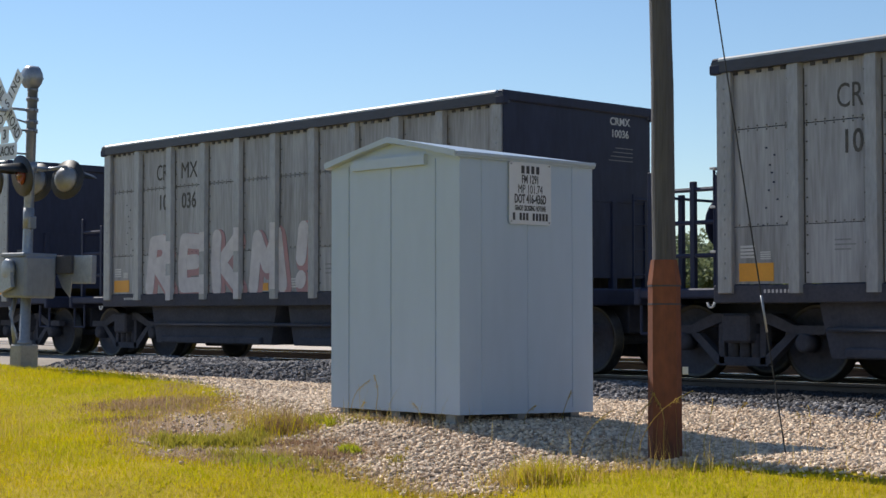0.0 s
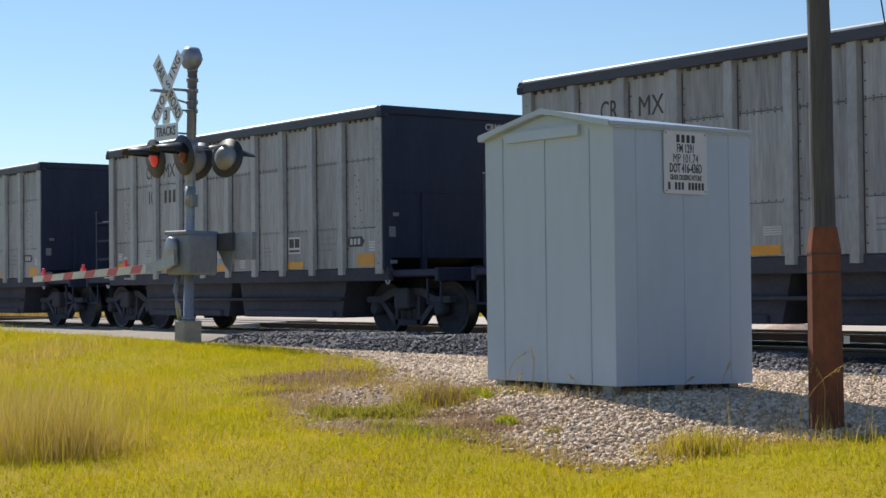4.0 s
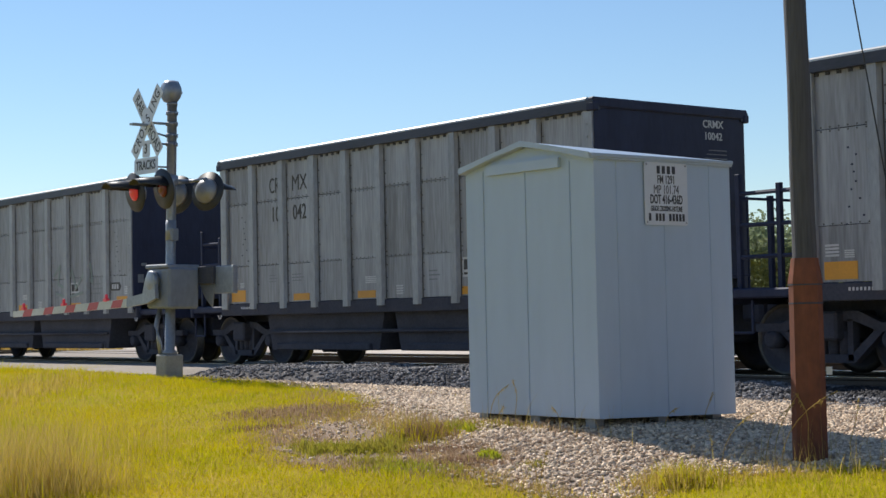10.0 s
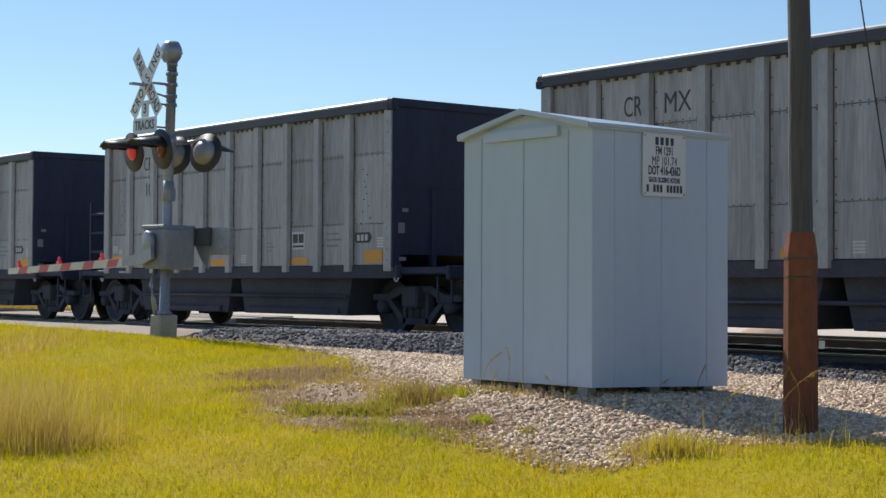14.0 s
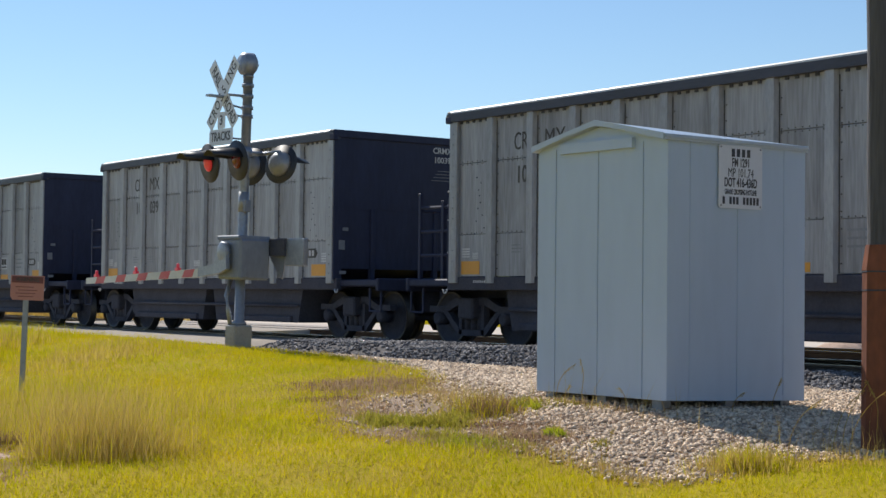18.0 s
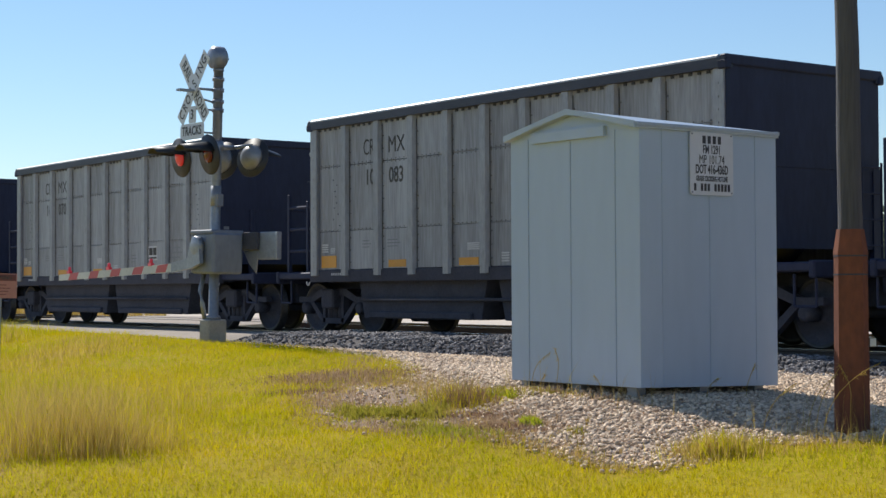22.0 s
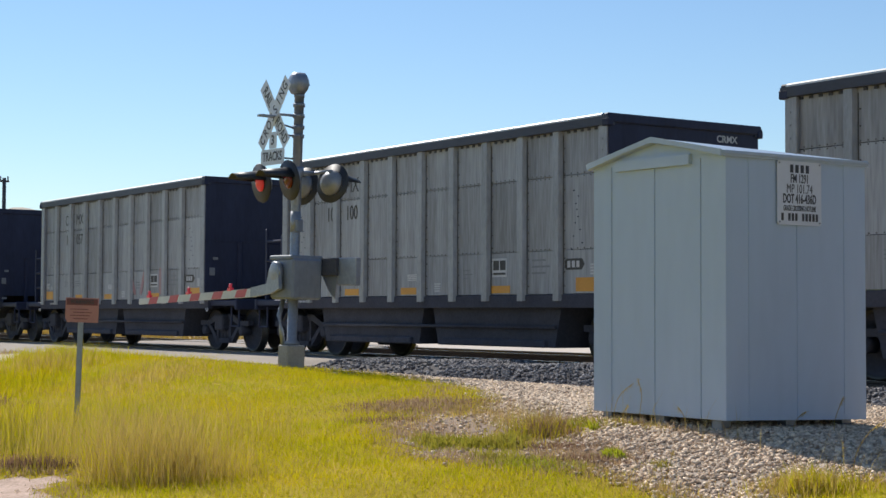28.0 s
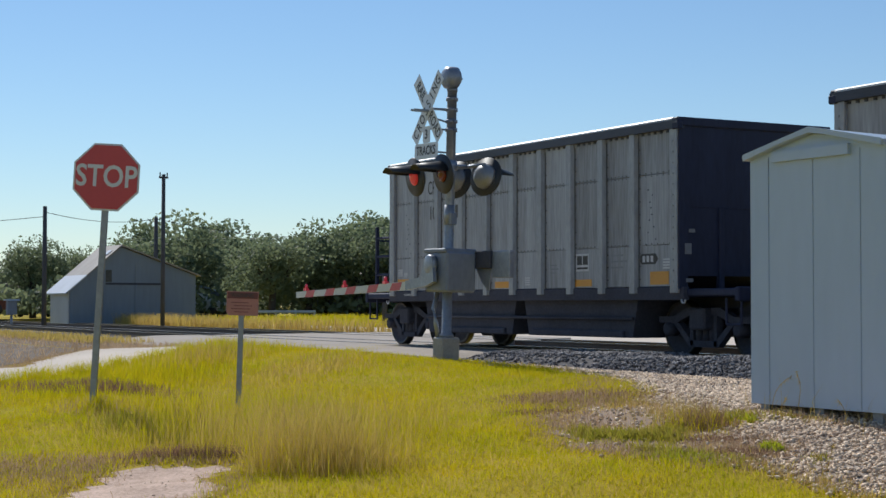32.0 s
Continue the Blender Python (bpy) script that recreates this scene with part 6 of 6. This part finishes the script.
# ---- far side: barn, poles, houses, trees ----
def barn():
    root = tagged(new("barn"), "grey metal barn with a low gable roof", "barn")
    root.matrix_basis = pose(-67.2, 9.1, 0.25) @ pose(0, 0, 0, 0, 0, 90)
    bm = bmesh.new()
    prism(bm, [(-2.68, -0.6), (3.77, -0.6), (3.77, 2.12), (-0.14, 3.5), (-2.68, 1.36)], 0, 3.4)
    part("wall", bm, BARN, root)
    for a, b, mat, label in (((-0.14, 3.54), (-1.9, 2.03), BARN_ROOF, "rust-stained upper roof sheet"), ((-1.9, 2.03), (-2.95, 1.13), BARN_PALE, "pale newer lower roof sheet"), ((-0.14, 3.54), (4.0, 2.06), BARN_ROOF, "rust-stained roof sheet")):
        bm = bmesh.new()
        prism(bm, [a, b, (b[0], b[1] + 0.07), (a[0], a[1] + 0.07)], -0.2, 3.7)
        part("roof_slope", bm, mat, root, label)
    bm = bmesh.new()
    prism(bm, [(-0.5, 3.31), (-0.75, 3.1), (-0.75, 3.12), (-0.5, 3.33)], 0.25, 0.9)
    part("roof_patch", bm, SIGN, root, "bright new patch near the ridge", pose(0, 0, 0.02))
    # Pale sheet over the side wall: its sunlight is painted in.
    bm = bmesh.new()
    box(bm, -2.74, -2.685, 0.05, 3.35, -0.3, 1.3)
    part("sunlit_side", bm, BARN_PALE, root, "side wall sheet, pale to stand for sunlight")
    bm = bmesh.new()
    box(bm, -0.95, -0.6, -0.03, -0.003, 1.75, 2.35)
    part("loft_opening", bm, STENCIL, root, "dark loft opening")
    for x in (-1.0, 0.6):
        bm = bmesh.new()
        box(bm, x, x + 0.09, -0.04, 0.0, 0, 2.6)
        part("batten", bm, BARN, root)
    bm = bmesh.new()
    box(bm, -0.9, 2.0, -0.05, -0.005, 1.62, 1.72)
    part("door_track", bm, HAZED_GRIME, root)
    return root


barn()


def plain_pole(x, y, z0, h, r, arm):
    root = tagged(new("far_pole"), "distant wooden utility pole", "utility pole", "far poles")
    root.location = (x, y, z0)
    bm = bmesh.new()
    tube(bm, (0, 0, -0.5), (0, 0, h), r, r * 0.8, 10)
    part("shaft", bm, WOOD_POLE, root)
    if arm:
        bm = bmesh.new()
        box(bm, -0.05, 0.05, -0.2, 0.2, h - 0.18, h - 0.1)
        for y in (-0.16, 0.16):
            tube(bm, (0, y, h - 0.1), (0, y, h + 0.08), 0.03, sides=8)
        part("crossarm", bm, WOOD_POLE, root)
    return root


plain_pole(-56.7, 7.58, 0.2, 6.35, 0.1, True)
plain_pole(-59.1, 3.04, 0.2, 4.95, 0.11, False)
plain_pole(-76.2, 13.77, 0.3, 5.5, 0.13, False)
plain_pole(-52.0, 16.0, 0.15, 2.1, 0.12, False)
wire("overhead_wire", (-59.1, 3.04, 4.9), (-76.2, 13.77, 5.7), 0.3, 0.015, "thin overhead wire between far poles")
wire("overhead_wire", (-59.1, 3.04, 4.7), (-110, -14, 5.0), 0.3, 0.015, "thin overhead wire between far poles")
wire("overhead_wire", (-76.2, 13.77, 5.7), (-100, 34, 6.0), 0.3, 0.015, "thin overhead wire running behind the trees")


def track_marker():
    root = tagged(new("track_marker"), "yellow plastic marker post on a flared base beyond the tracks", "marker")
    root.location = (-9.32, 8.5, 0.06)
    bm = bmesh.new()
    lathe(bm, [(0.17, -0.06), (0.165, 0.02), (0.10, 0.06), (0.05, 0.09)], "z", 16)
    part("base", bm, MARKER, root)
    bm = bmesh.new()
    box(bm, -0.05, 0.05, -0.02, 0.02, 0.08, 0.40, 0.015)
    part("post", bm, MARKER, root)
    bm = bmesh.new()
    lathe(bm, [(0.75, -0.3), (0.62, -0.1), (0.38, 0.03), (0.12, 0.06), (0.02, 0.062)], "z", 22, (-9.4, 8.55, 0.0))
    tagged(part("soil_heap", bm, PALE_SOIL), "low heap of pale bare soil beyond the tracks", "soil", kind="structure")


track_marker()


def parked_car(x, y, z, turn, paint, label, tall=0.62):
    """A far parked vehicle: body, cabin with glass, four wheels."""
    root = tagged(new("parked_car"), label, "car", "far parked vehicles")
    root.matrix_basis = pose(x, y, z, 0, 0, turn)
    bm = bmesh.new()
    prism(bm, [(-2.1, 0.3), (2.1, 0.3), (2.15, 0.62), (1.9, 0.82), (0.9, 0.88), (-2.05, 0.9), (-2.15, 0.6)], -0.85, 0.85)
    part("body", bm, paint, root)
    bm = bmesh.new()
    prism(bm, [(-1.5, 0.88), (0.95, 0.86), (0.35, 0.86 + tall), (-1.0, 0.88 + tall)], -0.74, 0.74)
    part("cabin", bm, paint, root)
    for side in (-0.745, 0.735):
        bm = bmesh.new()
        prism(bm, [(-1.3, 0.93), (0.75, 0.93), (0.3, 0.8 + tall), (-0.95, 0.82 + tall)], side, side + 0.01)
        part("side_window", bm, LAMP_BLACK, root)
    for wx in (-1.3, 1.3):
        for wy in (-0.86, 0.7):
            bm = bmesh.new()
            lathe(bm, [(0.1, 0), (0.31, 0.0), (0.32, 0.03), (0.32, 0.13), (0.31, 0.16), (0.1, 0.16)], "y", 16, (wx, wy, 0.32))
            part("wheel", bm, LAMP_BLACK, root)


parked_car(-83.5, 5.4, 0.3, 75, RUSTY, "rusty brown pickup parked under the trees", 0.6)
parked_car(-86.0, 2.8, 0.3, 60, BARN, "dark grey van parked under the trees", 0.8)
parked_car(-86.5, 20.2, 0.25, 40, GATE_WHITE, "white car parked behind the barn", 0.5)


def relay_box():
    root = tagged(new("relay_box"), "grey metal relay box on a short post beside the track", "box")
    root.location = (-62.2, 2.39, 0.0)
    bm = bmesh.new()
    box(bm, -0.22, 0.22, -0.2, 0.2, 0.42, 1.05, 0.02)
    part("case", bm, BOX_GREY, root)
    bm = bmesh.new()
    prism(bm, [(-0.32, 1.05), (0.32, 1.05), (0.28, 1.12), (-0.28, 1.12)], -0.3, 0.3)
    part("lid", bm, BARN_PALE, root)
    bm = bmesh.new()
    tube(bm, (0, 0, -0.3), (0, 0, 0.45), 0.06, sides=8)
    part("post", bm, GALV, root)


relay_box()


def low_fence():
    root = tagged(new("low_fence"), "low white board fence below the far trees", "fence")
    root.location = (-77.4, 20.3, 0.3)
    run = Vector((1.35, 3.1, 0))
    for k in range(4):
        bm = bmesh.new()
        p = run * (k / 3)
        box(bm, p.x - 0.05, p.x + 0.05, p.y - 0.05, p.y + 0.05, -0.3, 0.3)
        part("fence_post", bm, GATE_WHITE, root)
    bm = bmesh.new()
    tube(bm, (0.06, 0, 0.2), (1.41, 3.1, 0.2), 0.09, sides=6)
    part("fence_board", bm, GATE_WHITE, root)


low_fence()


def cottage(x, y, turn, w, h, label, wall, roof):
    root = tagged(new("cottage"), label, "house")
    root.matrix_basis = pose(x, y, 0.3) @ pose(0, 0, 0, 0, 0, turn)
    bm = bmesh.new()
    prism(bm, [(-w / 2, 0), (w / 2, 0), (w / 2, h), (0, h * 1.5), (-w / 2, h)], 0, w * 1.3)
    part("wall", bm, wall, root)
    for s in (-1, 1):
        bm = bmesh.new()
        prism(bm, [(0, h * 1.52), (s * w * 0.58, h * 0.95), (s * w * 0.58, h * 0.95 + 0.1), (0, h * 1.52 + 0.1)], -0.3, w * 1.3 + 0.3)
        part("roof_slope", bm, roof, root)
    bm = bmesh.new()
    box(bm, -w * 0.3, -w * 0.12, -0.03, 0.0, 0.5, 1.2)
    part("window", bm, STENCIL, root)
    return root


cottage(-84, 31.5, 100, 5.0, 1.9, "low grey house with a sunlit metal roof under trees", BARN, BARN_ROOF)
cottage(-98, 9.0, 60, 5.0, 1.6, "low house with a brown roof among trees", BARN, BARN_ROOF)
cottage(-88, 20.5, 70, 4.0, 1.2, "low outbuilding with a pale roof", BARN, SHED_TRIM)


def leaves(name, cx, cy, cz, rx, ry, rz, n, size, seed):
    """A crown: leaf cards in several overlapping clumps, as one mesh of small tilted leaves."""
    r = np.random.default_rng(seed)
    m = 16
    d = r.normal(size=(m, 3))
    d /= np.linalg.norm(d, axis=1)[:, None]
    centres = d * r.uniform(0.35, 0.85, (m, 1)) * np.array([rx, ry, rz]) + np.array([cx, cy, cz])
    radii = r.uniform(0.28, 0.5, m)
    which = r.integers(0, m, n)
    off = r.normal(size=(n, 3))
    off /= np.linalg.norm(off, axis=1)[:, None]
    off *= r.uniform(0.55, 1.08, (n, 1))
    p = centres[which] + off * radii[which][:, None] * np.array([rx, ry, rz])
    a, b = r.normal(size=(n, 3)), r.normal(size=(n, 3))
    a /= np.linalg.norm(a, axis=1)[:, None]
    b = np.cross(a, b)
    b /= np.linalg.norm(b, axis=1)[:, None]
    s = r.uniform(0.6, 1.3, (n, 1)) * size
    v = np.stack([p - a * s, p + b * s * 0.55, p + a * s, p - b * s * 0.55], 1)
    f = np.arange(4 * n).reshape(n, 4)
    me = bpy.data.meshes.new(name)
    me.from_pydata(v.reshape(-1, 3).tolist(), [], f.tolist())
    me.materials.append(LEAF)
    return me


def tree_model(seed):
    r = random.Random(seed)
    root = tagged(new("tree"), "leafy dark green oak in the tree line", "tree", "tree line")
    bm = bmesh.new()
    tube(bm, (0, 0, -0.4), (r.uniform(-0.1, 0.1), 0, 2.2), 0.26, 0.18, 10, False)
    for k in range(6):
        a = k * 1.05 + r.uniform(-0.3, 0.3)
        tube(bm, (0, 0, 1.6 + 0.15 * k), (1.5 * math.cos(a), 1.5 * math.sin(a), 3.4 + 0.4 * r.random()), 0.1, 0.03, 7, False)
    part("trunk", bm, BARK, root)
    place("crown", leaves("crown", 0, 0, 3.0, 3.3, 3.3, 2.9, 6500, 0.135, seed), root)
    return root


models = [tree_model(s) for s in (1, 2, 3)]
r = random.Random(9)
spots = []
for i in range(132):
    heading = 29 + 63 * i / 131 + r.uniform(-0.6, 0.6)
    dist = r.uniform(98, 118) if i % 2 else r.uniform(112, 135)
    low = 0.72 if heading > 75.5 else (0.78 if heading > 71.5 else (1.06 if heading > 63 else 1.0))
    spots.append((10.7 - dist * math.sin(radians(heading)), -15.2 + dist * math.cos(radians(heading)), low * r.uniform(0.72, 1.2)))
for i in range(10):
    heading = 34 + 1.9 * i
    dist = r.uniform(62, 80)
    spots.append((10.7 - dist * math.sin(radians(heading)), -15.2 + dist * math.cos(radians(heading)), r.uniform(0.6, 0.85)))
for i, (x, y, s) in enumerate(spots):
    m = pose(x, y, 0.35, 0, 0, r.uniform(0, 360))
    t = models[i] if i < 3 else copy_thing(models[i % 3], m)
    t.matrix_basis = m
    t.scale = (s * r.uniform(0.95, 1.25), s * r.uniform(0.95, 1.25), s)

# undergrowth below the crowns, as one loose band of leaves
r = np.random.default_rng(77)
n = 30000
head, dist = np.radians(r.uniform(28, 92, n)), r.uniform(100, 112, n)
p = np.stack([10.7 - dist * np.sin(head), -15.2 + dist * np.cos(head), 0.4 + 2.6 * r.random(n) * (0.75 + 0.25 * np.sin(37 * head) * np.sin(91 * head))], -1)
a, b = r.normal(size=(n, 3)), r.normal(size=(n, 3))
a /= np.linalg.norm(a, axis=1)[:, None]
b = np.cross(a, b)
b /= np.linalg.norm(b, axis=1)[:, None]
size = r.uniform(0.12, 0.28, (n, 1))
v = np.stack([p - a * size, p + b * size * 0.6, p + a * size, p - b * size * 0.6], 1)
tagged(new("undergrowth", quick_mesh("undergrowth", v.reshape(-1, 3), np.arange(4 * n).reshape(n, 4), LEAF)), "dense green undergrowth below the tree line", "bushes", kind="stuff")

# guy wire with its guard, from the pole's head to the ground
GUY_TOP, GUY_FOOT = (2.865, -5.54, 6.1), (3.485, -4.84, -0.26)
wire("guy_wire", GUY_TOP, GUY_FOOT, 0.0, 0.006, "thin steel guy wire beside the pole", n=1)

a, b = Vector(GUY_TOP), Vector(GUY_FOOT)
bm = bmesh.new()
tube(bm, b.lerp(a, 0.145), b.lerp(a, 0.19), 0.009, sides=8)
tagged(part("guy_clamp", bm, GALV), "pale preformed grip on the guy wire", "wire clamp")


# ---- what moves ----
def reach(t):
    """How far the train has come along its track, in metres."""
    return (((-2.3379e-7 * t + 1.82667e-5) * t - 5.7173e-4) * t + 2.81361e-2) * t * t + 11.89166 * t - 14.404


def motions():
    for k, c in cars.items():
        walk(c, [(t / 2, pose(reach(t / 2) - PITCH * k, 0, 0)) for t in range(65)])
        near = [n / FPS for n in range(32 * FPS + 1) if -62 < reach(n / FPS) - PITCH * k < 6]
        if not near:
            continue
        for axle in [o for tr in c.children if tr.name.startswith("truck") for o in tr.children if o.name.startswith("wheelset")]:
            at = axle.location.copy()
            rows = [(t, pose(*at, 0, math.degrees((reach(t) - reach(near[0])) / WHEEL), 0)) for t in near]
            if near[0] > 0:
                rows.insert(0, (0, pose(*at)))
            if near[-1] < 32:
                rows.append((32, rows[-1][1]))
            walk(axle, rows)


motions()
